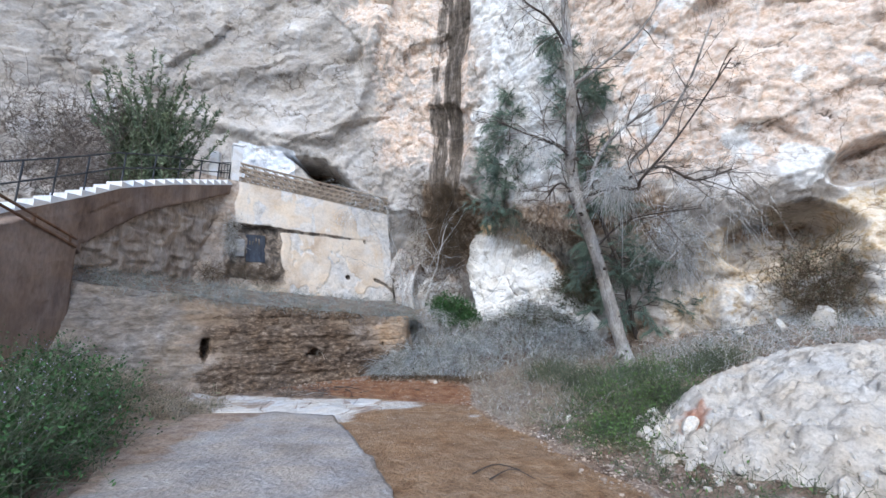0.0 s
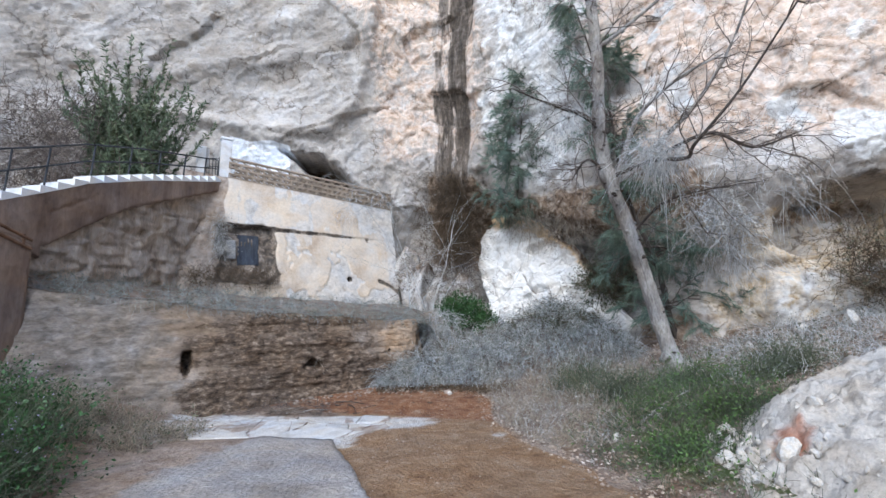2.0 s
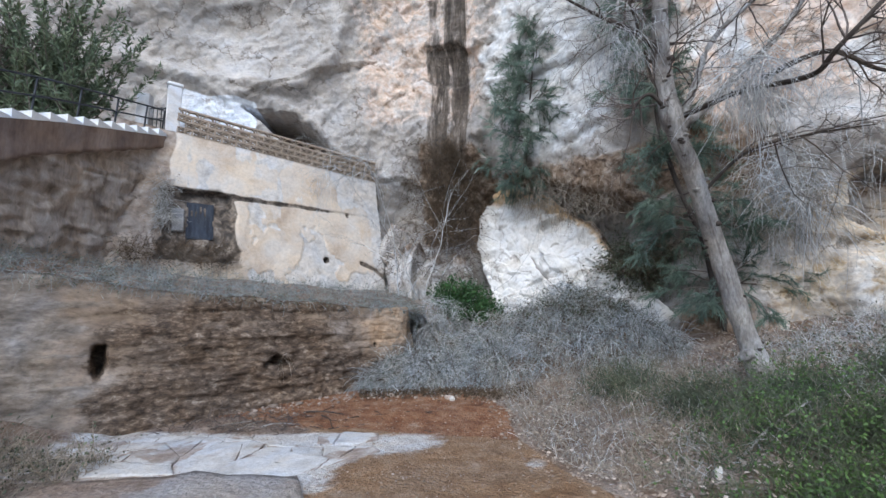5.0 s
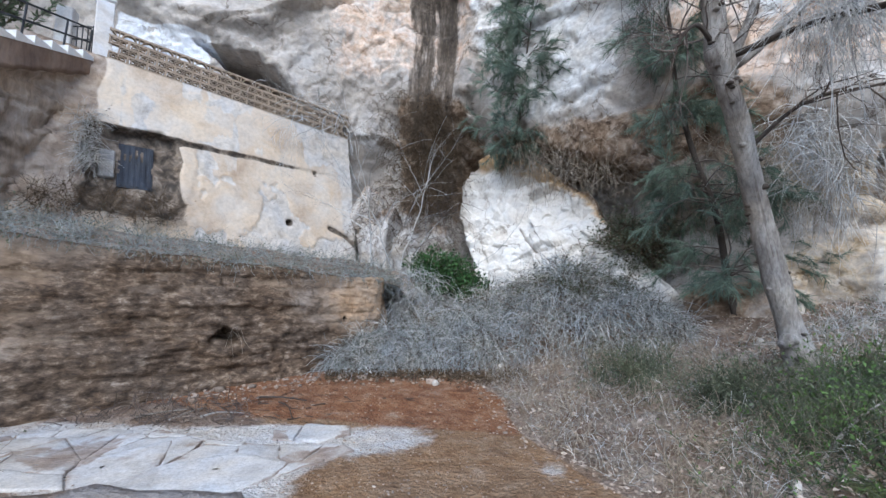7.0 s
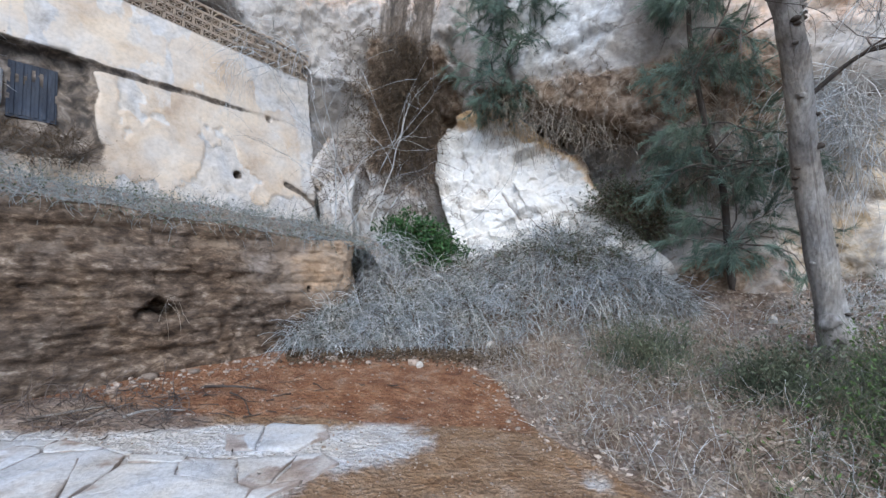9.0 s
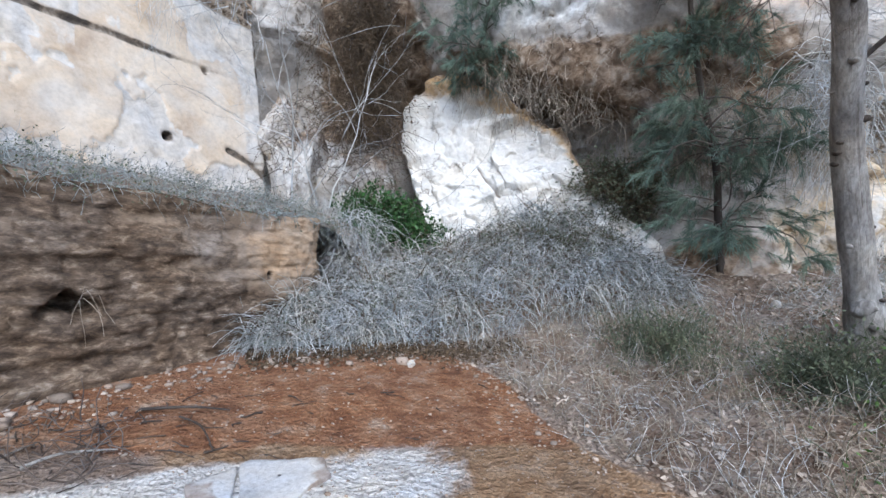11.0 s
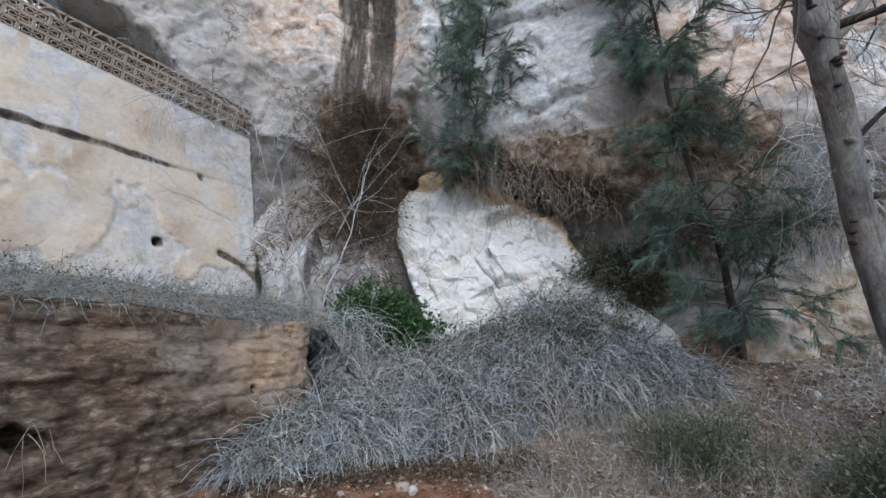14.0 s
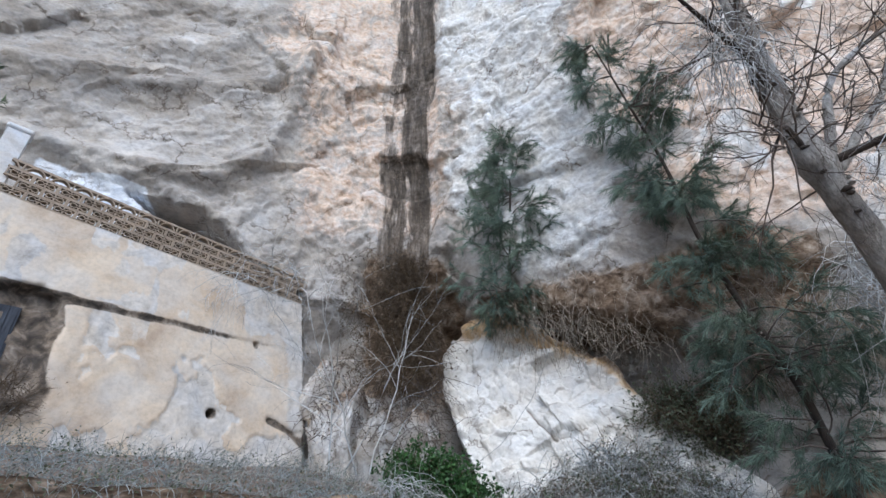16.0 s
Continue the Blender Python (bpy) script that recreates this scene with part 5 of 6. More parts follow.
def scatter_stones():
    vs, fs, o = [], [], 0
    shapes = [rock_shape(rng, (1, 0.8, 0.55), 1) for _ in range(5)]
    for k in range(6000):
        if k < 500:
            x, y, r = rng.uniform(-3.2, 0.9), rng.normal(10.25, 0.2), rng.lognormal(-4.0, 0.5)
            y += 0.0 if x > -1.6 else (x + 1.6) * 0.62
        elif k < 1100:
            y = rng.uniform(4, 10)
            x, r = float(mud_edge(y)) + rng.normal(0.02, 0.14), rng.lognormal(-4.5, 0.5)
        elif k < 2600:
            x, y, r = rng.uniform(-4.5, 0.6), rng.uniform(6.5, 10), rng.lognormal(-4.9, 0.45)
        elif k > 3400:
            x, y, r = rng.uniform(-3.6, 0.7), rng.uniform(5.0, 10.1), rng.lognormal(-5.2, 0.4)
            if x < -1.6 and y < 7.2:
                x += 1.6
        else:
            x, y, r = rng.uniform(1.5, 7.5), rng.uniform(3.5, 9.5), rng.uniform(0.01, 0.04)
        v, f = shapes[k % 5]
        a = rng.uniform(0, 6)
        R = np.array([[math.cos(a), -math.sin(a), 0], [math.sin(a), math.cos(a), 0], [0, 0, 1]])
        vs.append((v @ R.T) * r + np.array([x, y, float(land_at(x, y)[0]) + 0.2 * r]))
        fs.append(np.array(f) + o)
        o += len(v)
    return piece("gravel", np.concatenate(vs), np.concatenate(fs), M_GRAVEL, smooth=False)


tagged(scatter_stones(), "loose gravel and small stones on the mud", "gravel", kind="stuff")


# ---- trees ----
def limb(points, r0, r1, k=40, sides=14, knots=0.0, seed=0):
    path = spline(points, k)
    r = np.linspace(r0, r1, k)
    v, f = tubes(path[None], r[None], sides)
    c = np.repeat(path, sides, 0)
    d = v - c
    n = fbm(np.stack([c[:, 0] * 0 + np.tile(np.arange(sides), k) * 0.9, c[:, 2] * 3, c[:, 1] * 0 + seed], -1), 4, 93 + seed)
    lump = fbm(v * 2.2, 3, 95 + seed)
    return c + d * (1 + knots * (0.22 * n + 0.3 * np.clip(lump, 0, 1)))[:, None], f


def ramify(rng, starts, dirs, lengths, radius, levels, k=7, wiggle=0.16, gravity=0.0, kids=4, spread=0.8, shrink=0.55):
    """Branches that fork: lists of paths and radii, level by level."""
    out = []
    p, r = grow(rng, starts, dirs, lengths, k, wiggle, gravity, radius, 0.4)
    out.append((p, r))
    if levels > 1:
        at = rng.integers(2, k - 1, (len(starts), kids))
        idx = np.repeat(np.arange(len(starts)), kids)
        flat = at.ravel()
        st = p[idx, flat]
        dd = p[idx, np.minimum(flat + 1, k - 1)] - p[idx, flat]
        dd = dd / (np.linalg.norm(dd, axis=1, keepdims=True) + 1e-9) + rng.normal(0, spread, dd.shape) * 0.7
        ln = np.repeat(np.broadcast_to(lengths, (len(starts),)), kids) * rng.uniform(0.35, 0.75, len(idx)) * shrink / 0.55
        out += ramify(rng, st, dd, ln, r[idx, flat] * 0.6, levels - 1, k, wiggle * 1.15, gravity, kids, spread, shrink)
    return out


def join_tubes(sets, sides=4):
    vs, fs, o = [], [], 0
    for p, r in sets:
        v, f = tubes(p, np.maximum(r, 0.0018), sides)
        vs.append(v)
        fs.append(f + o)
        o += len(v)
    return np.concatenate(vs), np.concatenate(fs)


def bare_tree():
    rng = np.random.default_rng(11)
    th = thing("tree", "leaning bare grey-barked tree with drooping dead twigs", "tree", (3.3, 7.95, 0.1))
    z0 = float(land_at(3.3, 7.95)[0])
    trunk = [(3.5, 7.95, z0 - 0.2), (3.41, 7.97, z0 + 0.1), (3.22, 8.01, 1.0), (2.99, 8.05, 1.95), (2.75, 7.99, 2.7), (2.51, 7.94, 3.35), (2.4, 7.92, 3.9), (2.36, 7.9, 4.4), (2.38, 7.88, 5.1), (2.36, 7.86, 5.8), (2.26, 7.85, 7.4), (2.3, 7.9, 9.0), (2.2, 8.0, 10.5)]
    path = spline(trunk, 260)
    rad = np.interp(path[:, 2], [z0 - 0.2, z0 + 0.25, 1.0, 2.0, 3.2, 3.45, 3.7, 5, 7.4, 10.5], [0.19, 0.145, 0.12, 0.112, 0.112, 0.15, 0.11, 0.1, 0.075, 0.03])
    v, f = tubes(path[None], rad[None], 36)
    c = np.repeat(path, 36, 0)
    turn = np.tile(np.arange(36), 260) * 2 * np.pi / 36 + 0.25 * fbm(c * 3, 3, 96)
    groove = ridged(np.stack([np.cos(turn) * 5.0, np.sin(turn) * 5.0, c[:, 2] * 1.5], -1), 3, 97)
    v = c + (v - c) * (0.95 + 0.13 * (groove - 0.65) + 0.14 * fbm(v * 2.5, 3, 98))[:, None]
    piece("trunk", v, f, M_BARK, th, attrs={"groove": sm(0.6, 0.42, groove) * 0.5})
    # knots up the trunk
    for k in range(60):
        i = int(rng.integers(24, 190))
        a = rng.uniform(0, 6.28)
        q = path[i] + rad[i] * 0.95 * np.array([math.cos(a), math.sin(a), 0])
        kr = rng.uniform(0.018, 0.042)
        kv, kf = rock_shape(rng, (kr * 1.2, kr * 1.2, kr * 0.75), 2, 9, 0.25)
        piece("knot", kv + q, kf, M_DARKBARK if k % 3 else M_BARK, th)
    kv, kf = rock_shape(rng, (0.09, 0.08, 0.07), 3, 9, 0.3)
    piece("stub", kv + np.array([3.2, 7.93, 0.6]), kf, M_BARK, th)
    limbs = [([(2.58, 7.95, 3.35), (2.85, 7.95, 3.55), (3.3, 7.92, 4.0), (3.9, 7.85, 4.6), (4.5, 7.7, 5.6), (4.9, 7.5, 6.8)], 0.068, 0.012),
             ([(2.6, 7.93, 3.4), (2.72, 7.85, 3.8), (2.95, 7.75, 4.4), (3.5, 7.5, 4.9), (4.0, 7.2, 5.1)], 0.055, 0.012),
             ([(2.37, 7.9, 4.25), (2.1, 7.8, 4.42), (1.75, 7.7, 4.5), (1.35, 7.6, 4.6), (0.9, 7.5, 4.75)], 0.05, 0.008),
             ([(2.55, 7.9, 3.45), (2.9, 7.3, 3.5), (3.0, 6.6, 3.3), (2.9, 6.2, 3.35), (3.3, 5.9, 3.9), (3.9, 5.6, 4.9)], 0.04, 0.01),
             ([(3.05, 7.2, 3.6), (3.6, 7.0, 3.8), (4.1, 6.9, 3.55), (4.7, 6.9, 3.75)], 0.035, 0.01),
             ([(2.9, 8.0, 2.6), (3.3, 7.8, 3.0), (3.9, 7.6, 3.15), (4.5, 7.4, 3.2)], 0.025, 0.006),
             ([(2.5, 7.95, 3.45), (2.2, 7.85, 3.7), (2.0, 7.8, 3.6), (1.85, 7.75, 3.35)], 0.032, 0.008),
             ([(2.36, 7.86, 5.6), (2.9, 7.8, 6.0), (3.6, 7.6, 6.6), (4.2, 7.4, 7.6)], 0.045, 0.01),
             ([(2.3, 7.85, 6.4), (1.9, 7.7, 6.9), (1.4, 7.6, 7.2), (0.9, 7.5, 7.9)], 0.035, 0.008)]
    tw = []
    for k, (pts, a, b) in enumerate(limbs):
        piece("limb", *limb(pts, a * 0.9, b, 30, 9, 0.7, k), M_BARK if k in (0, 1, 7) else M_DARKBARK, th)
        pp = spline(pts, 30)
        n = 11
        i = rng.integers(7, 29, n)
        d = np.gradient(pp, axis=0)[i]
        d = d / np.linalg.norm(d, axis=1, keepdims=True) + rng.normal(0, 0.55, (n, 3))
        tw += ramify(rng, pp[i], d, rng.uniform(0.4, 1.1, n), 0.011, 3, 6, 0.2, 0.03, 4, 0.8)
    i = rng.integers(105, 250, 30)
    d = rng.normal(0, 1, (30, 3)) * np.array([1, 1, 0.4]) + np.array([0, 0, 0.3])
    tw += ramify(rng, path[i], d, rng.uniform(0.5, 1.2, 30), 0.012, 3, 6, 0.2, 0.02, 4, 0.8)
    piece("twig_mass", *join_tubes(tw, 3), M_TWIG, th, "fine bare dark twigs")
    # hanging grey tangles
    hang = []
    for c0, n, ln in (((2.9, 7.2, 3.62), 260, 0.9), ((3.2, 7.15, 3.65), 110, 0.8), ((2.75, 6.9, 3.5), 120, 0.6), ((1.75, 7.72, 4.42), 150, 0.95), ((1.35, 7.6, 4.5), 70, 0.6)):
        st = np.array(c0) + rng.normal(0, 0.16, (n, 3))
        hang.append(grow(rng, st, rng.normal(0, 0.5, (n, 3)) + np.array([0, 0, -0.3]), rng.uniform(0.3, 1.0, n) * ln, 6, 0.15, 0.25, 0.0035))
    lianas = np.array([[3.05, 7.3, 3.5], [3.15, 7.25, 3.4], [3.0, 7.35, 3.45], [3.9, 7.0, 3.5]])
    hang.append(grow(rng, lianas, np.array([[0.1, 0, -1.0]] * 4), np.array([1.5, 1.2, 0.9, 1.1]), 6, 0.05, 0.3, 0.007))
    piece("hanging_twig_mass", *join_tubes(hang, 3), M_GREYTWIG, th, "drooping silver-grey dead twigs")
    return th


bare_tree()


def conifer(label, trunk, r0, crown, seed, tuft=0.16, stem_part=0.35, n_branch=70, per=160):
    """crown: list of (height share, reach)."""
    rng = np.random.default_rng(seed)
    th = thing("conifer", label, "tree", trunk[0])
    path = spline(trunk, 60)
    piece("trunk", *limb(trunk, r0, r0 * 0.2, 60, 9, 0.6, seed), M_DARKBARK, th)
    share = rng.uniform(stem_part, 1.0, n_branch)
    share = np.clip(share + 0.03 * np.sin(share * 40), 0, 1) ** 1.1
    i = (share * 59).astype(int)
    reach = np.interp(share, [c[0] for c in crown], [c[1] for c in crown]) * rng.uniform(0.4, 1.2, n_branch)
    a = rng.uniform(0, 2 * np.pi, n_branch)
    d = np.stack([np.cos(a), np.sin(a), rng.uniform(-0.1, 0.8, n_branch)], -1)
    p, r = grow(rng, path[i], d, reach, 8, 0.2, 0.1, 0.014, 0.25)
    piece("branch_mass", *join_tubes([(p, r)], 4), M_TWIG, th)
    # side shoots along the outer part of each branch, each a drooping plume of needles
    nb = 12
    b = np.repeat(np.arange(n_branch), nb)
    w = rng.uniform(0.22, 1.0, len(b)) ** 0.8 * 6.99
    k0 = w.astype(int)
    fr = (w - k0)[:, None]
    root = p[b, k0] * (1 - fr) + p[b, k0 + 1] * fr
    out = p[b, 7] - p[b, 0]
    out = out / (np.linalg.norm(out, axis=1, keepdims=True) + 1e-9)
    sd = out * 0.8 + rng.normal(0, 0.65, root.shape) + np.array([0, 0, 0.25])
    sp, sr = grow(rng, root, sd, rng.uniform(0.5, 1.3, len(b)) * tuft * 1.7, 5, 0.16, 0.16, 0.004, 0.4)
    piece("shoot_mass", *join_tubes([(sp, sr)], 3), M_TWIG, th)
    nn = max(8, per // nb)
    c = np.repeat(np.arange(len(b)), nn)
    w = rng.uniform(0.1, 1.0, len(c)) * 3.99
    k0 = w.astype(int)
    fr = (w - k0)[:, None]
    base = sp[c, k0] * (1 - fr) + sp[c, k0 + 1] * fr
    ax = sp[c, k0 + 1] - sp[c, k0]
    ax = ax / (np.linalg.norm(ax, axis=1, keepdims=True) + 1e-9)
    dd = ax + rng.normal(0, 0.42, base.shape)
    dd /= np.linalg.norm(dd, axis=1, keepdims=True)
    ln = rng.uniform(0.5, 1.2, len(c)) * tuft * 0.72
    pp = np.stack([base, base + dd * ln[:, None] - np.array([0, 0, 1]) * (ln * 0.2)[:, None]], 1)
    piece("needle_mass", *tubes(pp, np.broadcast_to(np.array([0.0042, 0.0014]), (len(pp), 2)), 3), M_NEEDLE, th, "feathery blue-green needles")
    return th


conifer("young conifer with feathery blue-green foliage by the rock foot", [(4.55, 10.1, 0.6), (4.4, 10.1, 1.1), (4.2, 10.1, 2.2), (3.85, 10.15, 3.2), (3.6, 10.2, 4.2), (3.5, 10.25, 5.4), (3.2, 10.3, 6.8), (2.8, 10.3, 8.2)], 0.062,
        [(0.1, 0.8), (0.2, 1.35), (0.4, 1.15), (0.5, 0.75), (0.62, 0.95), (0.75, 0.6), (0.9, 0.75), (1.0, 0.5)], 21, 0.2, 0.18, 100, 430)
conifer("small dark conifer rooted on the cliff above the rock", [(1.75, 13.1, 3.9), (1.8, 12.75, 4.5), (1.85, 12.6, 5.5), (1.95, 12.55, 6.6), (2.05, 12.55, 7.7)], 0.04,
        [(0.0, 0.7), (0.3, 1.05), (0.7, 0.95), (1.0, 0.45)], 22, 0.19, 0.0, 84, 420)


def oleander():
    rng = np.random.default_rng(31)
    th = thing("oleander_bush", "tall grey-green bush with narrow leaves behind the railing", "shrub", (-7.9, 11.3, 4.2))
    n = 120
    a = rng.uniform(0, 2 * np.pi, n)
    spread_ = rng.uniform(0.05, 0.6, n)
    d = np.stack([np.cos(a) * spread_, np.sin(a) * spread_ * 0.7, np.ones(n)], -1)
    st = np.array([-7.9, 11.3, 4.1]) + rng.normal(0, 0.3, (n, 3)) * np.array([1, 0.6, 0.2])
    p, r = grow(rng, st, d, rng.uniform(1.6, 4.2, n) * (1 - 0.55 * spread_), 9, 0.07, 0.0, 0.014, 0.25)
    piece("stem_mass", *join_tubes([(p, r)], 4), M_TWIG, th)
    m = 180
    b = np.repeat(np.arange(n), m)
    w = rng.uniform(0.5, 7.99, len(b))
    k0 = w.astype(int)
    fr = (w - k0)[:, None]
    base = p[b, k0] * (1 - fr) + p[b, k0 + 1] * fr
    ax = p[b, k0 + 1] - p[b, k0]
    ax /= np.linalg.norm(ax, axis=1, keepdims=True)
    dd = ax * 0.7 + rng.normal(0, 0.5, base.shape)
    piece("leaf_mass", *leaves(rng, base, dd, rng.uniform(0.09, 0.17, len(b)), 0.25), M_OLEANDER, th)


oleander()

# ---- undergrowth ----
def bramble(name, label, category, rng, pts, n_stem, length, material, up=0.7, radius=0.004, gravity=0.14, leaf=None, leaf_n=0, leaf_size=0.04, k=5, wiggle=0.28, lean=(0, 0, 0)):
    """A tangle of arching stems rooted at pts, with a few leaves."""
    at = tuple(pts.mean(0))
    th = thing(name, label, category, at)
    idx = rng.integers(0, len(pts), n_stem)
    d = rng.normal(0, 0.6, (n_stem, 3)) + np.array([0, 0, up]) + np.array(lean)
    p, r = grow(rng, pts[idx] + rng.normal(0, 0.03, (n_stem, 3)), d, rng.uniform(0.4, 1.2, n_stem) * length, k, wiggle, gravity, radius * rng.uniform(0.6, 1.4, n_stem), 0.35)
    piece("stem_mass", *join_tubes([(p, r)], 3), material, th)
    if leaf_n:
        b, j = rng.integers(0, n_stem, leaf_n), rng.integers(1, k, leaf_n)
        piece("leaf_mass", *leaves(rng, p[b, j] + rng.normal(0, 0.03, (leaf_n, 3)), rng.normal(0, 1, (leaf_n, 3)) + np.array([0, 0, 0.5]), rng.uniform(0.6, 1.3, leaf_n) * leaf_size, 0.5), leaf, th)
    return th


def area(rng, n, x, y, z=None):
    px, py = rng.uniform(*x, n), rng.uniform(*y, n)
    pz = land(px, py) if z is None else np.full(n, z)
    return np.stack([px, py, pz], -1)


rng = np.random.default_rng(77)


# big grey mound against the white rock
MX = [-1.65, -1.15, -0.6, 0.2, 0.9, 1.6, 2.2, 2.8, 3.7]
MH = [0.12, 0.38, 0.5, 0.72, 1.0, 1.22, 1.3, 1.0, 0.15]


def mound_front(x):
    return np.interp(x, [-1.95, -1.2, 0, 1.5, 3.7], [10.45, 10.55, 10.65, 10.35, 9.7])


def mound_top(x, v):
    return np.interp(v, [0, 0.12, 0.35, 0.7, 1], [0.0, 0.3, 0.68, 0.97, 1.0]) * np.interp(x, MX, MH) * (1 + 0.16 * fbm(np.stack([x * 1.6, v * 2, x * 0], -1), 3, 18))


def mound_points(n):
    x, v = rng.uniform(-1.6, 3.65, n), rng.uniform(0, 1, n)
    y = mound_front(x) + v * np.interp(x, [-1.95, -1, 0.5, 2, 3.6], [0.3, 0.7, 1.5, 1.6, 1.2])
    return np.stack([x, y, land(x, y) + mound_top(x, v) * rng.uniform(0.7, 0.98, n)], -1)


def mound_body():
    """The dense heart of the thicket."""
    th = thing("bramble_thicket", "dense grey mound of dead bramble stems", "thicket", (1.3, 11.2, 0.0))
    pts = mound_points(5000)
    for mat_, n, ln, rad, g in ((M_GREYTWIG, 5600, 0.65, 0.0044, 0.34), (M_SAGETWIG, 4600, 0.5, 0.0036, 0.26), (M_BROWN, 1800, 0.45, 0.0045, 0.1)):
        i = rng.integers(0, len(pts), n)
        d = rng.normal(0, 0.5, (n, 3)) + np.array([-0.15, -0.5, 0.45])
        p, r = grow(rng, pts[i], d, rng.uniform(0.35, 1.1, n) * ln, 6, 0.14, g, rad * rng.uniform(0.6, 1.5, n), 0.4)
        piece("stem_mass", *join_tubes([(p, r)], 3), mat_, th)
    i = rng.integers(0, len(pts), 5000)
    piece("leaf_mass", *leaves(rng, pts[i] + rng.normal(0, 0.08, (5000, 3)) + np.array([0, 0, 0.05]), rng.normal(0, 1, (5000, 3)), rng.uniform(0.02, 0.05, 5000), 0.5), M_DULL, th, "sparse sage-green leaves")
    # earth heart, so that the thicket is not seen through
    u, w = np.meshgrid(np.linspace(0, 1, 90), np.linspace(0, 1, 50), indexing="ij")
    x = -1.55 + 5.2 * u
    y = mound_front(x) + 0.1 + w * np.interp(x, [-1.9, -1, 0.5, 2, 3.7], [0.4, 0.8, 1.7, 1.8, 1.4])
    h = mound_top(x, w) * 0.78 - 0.08 * (1 - sm(0, 0.15, w))
    pp = np.stack([x, y, land(x, y) + h], -1)
    pp[..., 2] += 0.12 * fbm(pp * 2.5, 4, 15)
    tagged(piece("bank", pp.reshape(-1, 3), grid_faces(90, 50)[:, ::-1], M_GROUND, attrs={k: np.zeros(x.size) for k in ("mud", "rust", "lime", "rock")} | {"green": np.full(x.size, 0.3)}),
           "earth bank under the dead brambles", "bank", kind="structure")


mound_body()

# ledge growth: grey dry brush along the wall top, grass hanging over
u_, v_ = rng.uniform(0.2, 7.35, 2200), rng.uniform(0, 1, 2200) ** 1.6
xy_ = shelf_xy(u_, v_)
ledge_pts = np.concatenate([xy_, (shelf_z(np.minimum(u_, 7.3), v_) - 0.9 * sm(7.2, 8.2, u_) * (1 - v_))[:, None]], 1)
bramble("ledge_brush", "grey dry brush growing along the ledge", "shrub", rng, ledge_pts, 4200, 0.36, M_SAGETWIG, 0.7, 0.003, 0.2, M_DULL, 4200, 0.03, lean=(0.1, -0.15, 0))
su = rng.uniform(0.6, 7.3, 420)
lip = on_lower(su, lower_top(su), 0.0)
bramble("trailing_grass", "dry stems trailing over the wall top", "grass", rng, lip, 650, 0.2, M_SAGETWIG, 0.3, 0.003, 0.4, M_DULL, 900, 0.03, lean=(0.25, -0.4, 0))
end_pts = on_lower(rng.uniform(7.35, 8.3, 300), 0.0, -0.35)
end_pts[:, 2] = rng.uniform(0.3, 1.25, 300)
bramble("hanging_brush", "pale dry stems hanging at the wall's end", "shrub", rng, end_pts, 380, 0.65, M_GREYTWIG, 0.2, 0.004, 0.45, M_DULL, 700, 0.035)

# dark thatch of dead vines in the gully
gv = np.stack([rng.normal(0.05, 0.42, 900), rng.uniform(13.6, 14.3, 900), rng.uniform(2.6, 5.4, 900)], -1)
bramble("dead_vines", "dark brown dead vines clinging in the gully", "vine", rng, gv, 2600, 0.6, M_BROWN, -0.2, 0.0045, 0.3, M_BROWN, 3000, 0.05, lean=(0, -0.5, 0))
gv2 = np.stack([rng.uniform(-1.5, 0.7, 500), rng.uniform(13.3, 13.8, 500), rng.uniform(1.6, 3.0, 500)], -1)
bramble("dry_shrub", "grey-brown dry shrub at the gully's mouth", "shrub", rng, gv2, 420, 0.6, M_TWIG, 0.1, 0.006, 0.2, M_BROWN, 1500, 0.035, lean=(0, -0.4, 0))
# bare saplings in front of the wall's right end
tw = []
th = thing("sapling", "bare grey sapling with arching stems beside the wall", "sapling", (-0.9, 13.0, 1.2))
for k in range(6):
    a, b = np.array([-1.15 + 0.2 * k, 12.95 + 0.1 * k, 1.3]), rng.normal(0, 0.3, 3) + np.array([0.16 * (k - 2), 0.0, 1.0])
    tw += ramify(rng, a[None], b[None], np.array([rng.uniform(2.2, 3.6)]), 0.013, 3, 9, 0.14, 0.03, 4, 0.7)
piece("stem_mass", *join_tubes(tw, 5), M_GREYTWIG, th)
th = thing("hanging_branches", "bare twigs drooping before the plastered wall", "branch", (-2.0, 14.2, 4.6))
st = on_upper(rng.uniform(3.4, 4.9, 26), rng.uniform(4.2, 4.9, 26), 0.15)
piece("twig_mass", *join_tubes(ramify(rng, st, rng.normal(0, 0.7, (26, 3)) + np.array([-0.5, -0.5, 0.1]), rng.uniform(0.7, 1.6, 26), 0.008, 3, 8, 0.14, 0.12, 4, 0.7), 4), M_GREYTWIG, th)

# ivy by the white rock
iv = np.stack([rng.uniform(-0.5, 1.15, 2600), np.zeros(2600), rng.uniform(0.7, 1.75, 2600)], -1)
iv[:, 1] = 13.35 - 0.62 * (iv[:, 0] - 0.0) + rng.uniform(-0.25, 0.1, 2600) - 0.15 * (1.75 - iv[:, 2])
keep = ((iv[:, 0] - 0.4) / 0.75) ** 2 + ((iv[:, 2] - 1.2 + 0.25 * (iv[:, 0] - 0.4)) / 0.42) ** 2 < rng.uniform(0.2, 1.3, 2600)
iv = iv[keep]
bramble("ivy", "dark green ivy patch beside the white rock", "ivy", rng, iv, 500, 0.25, M_BROWN, 0.0, 0.003, 0.2, M_IVY, 5500, 0.07, lean=(-0.2, -0.5, 0))

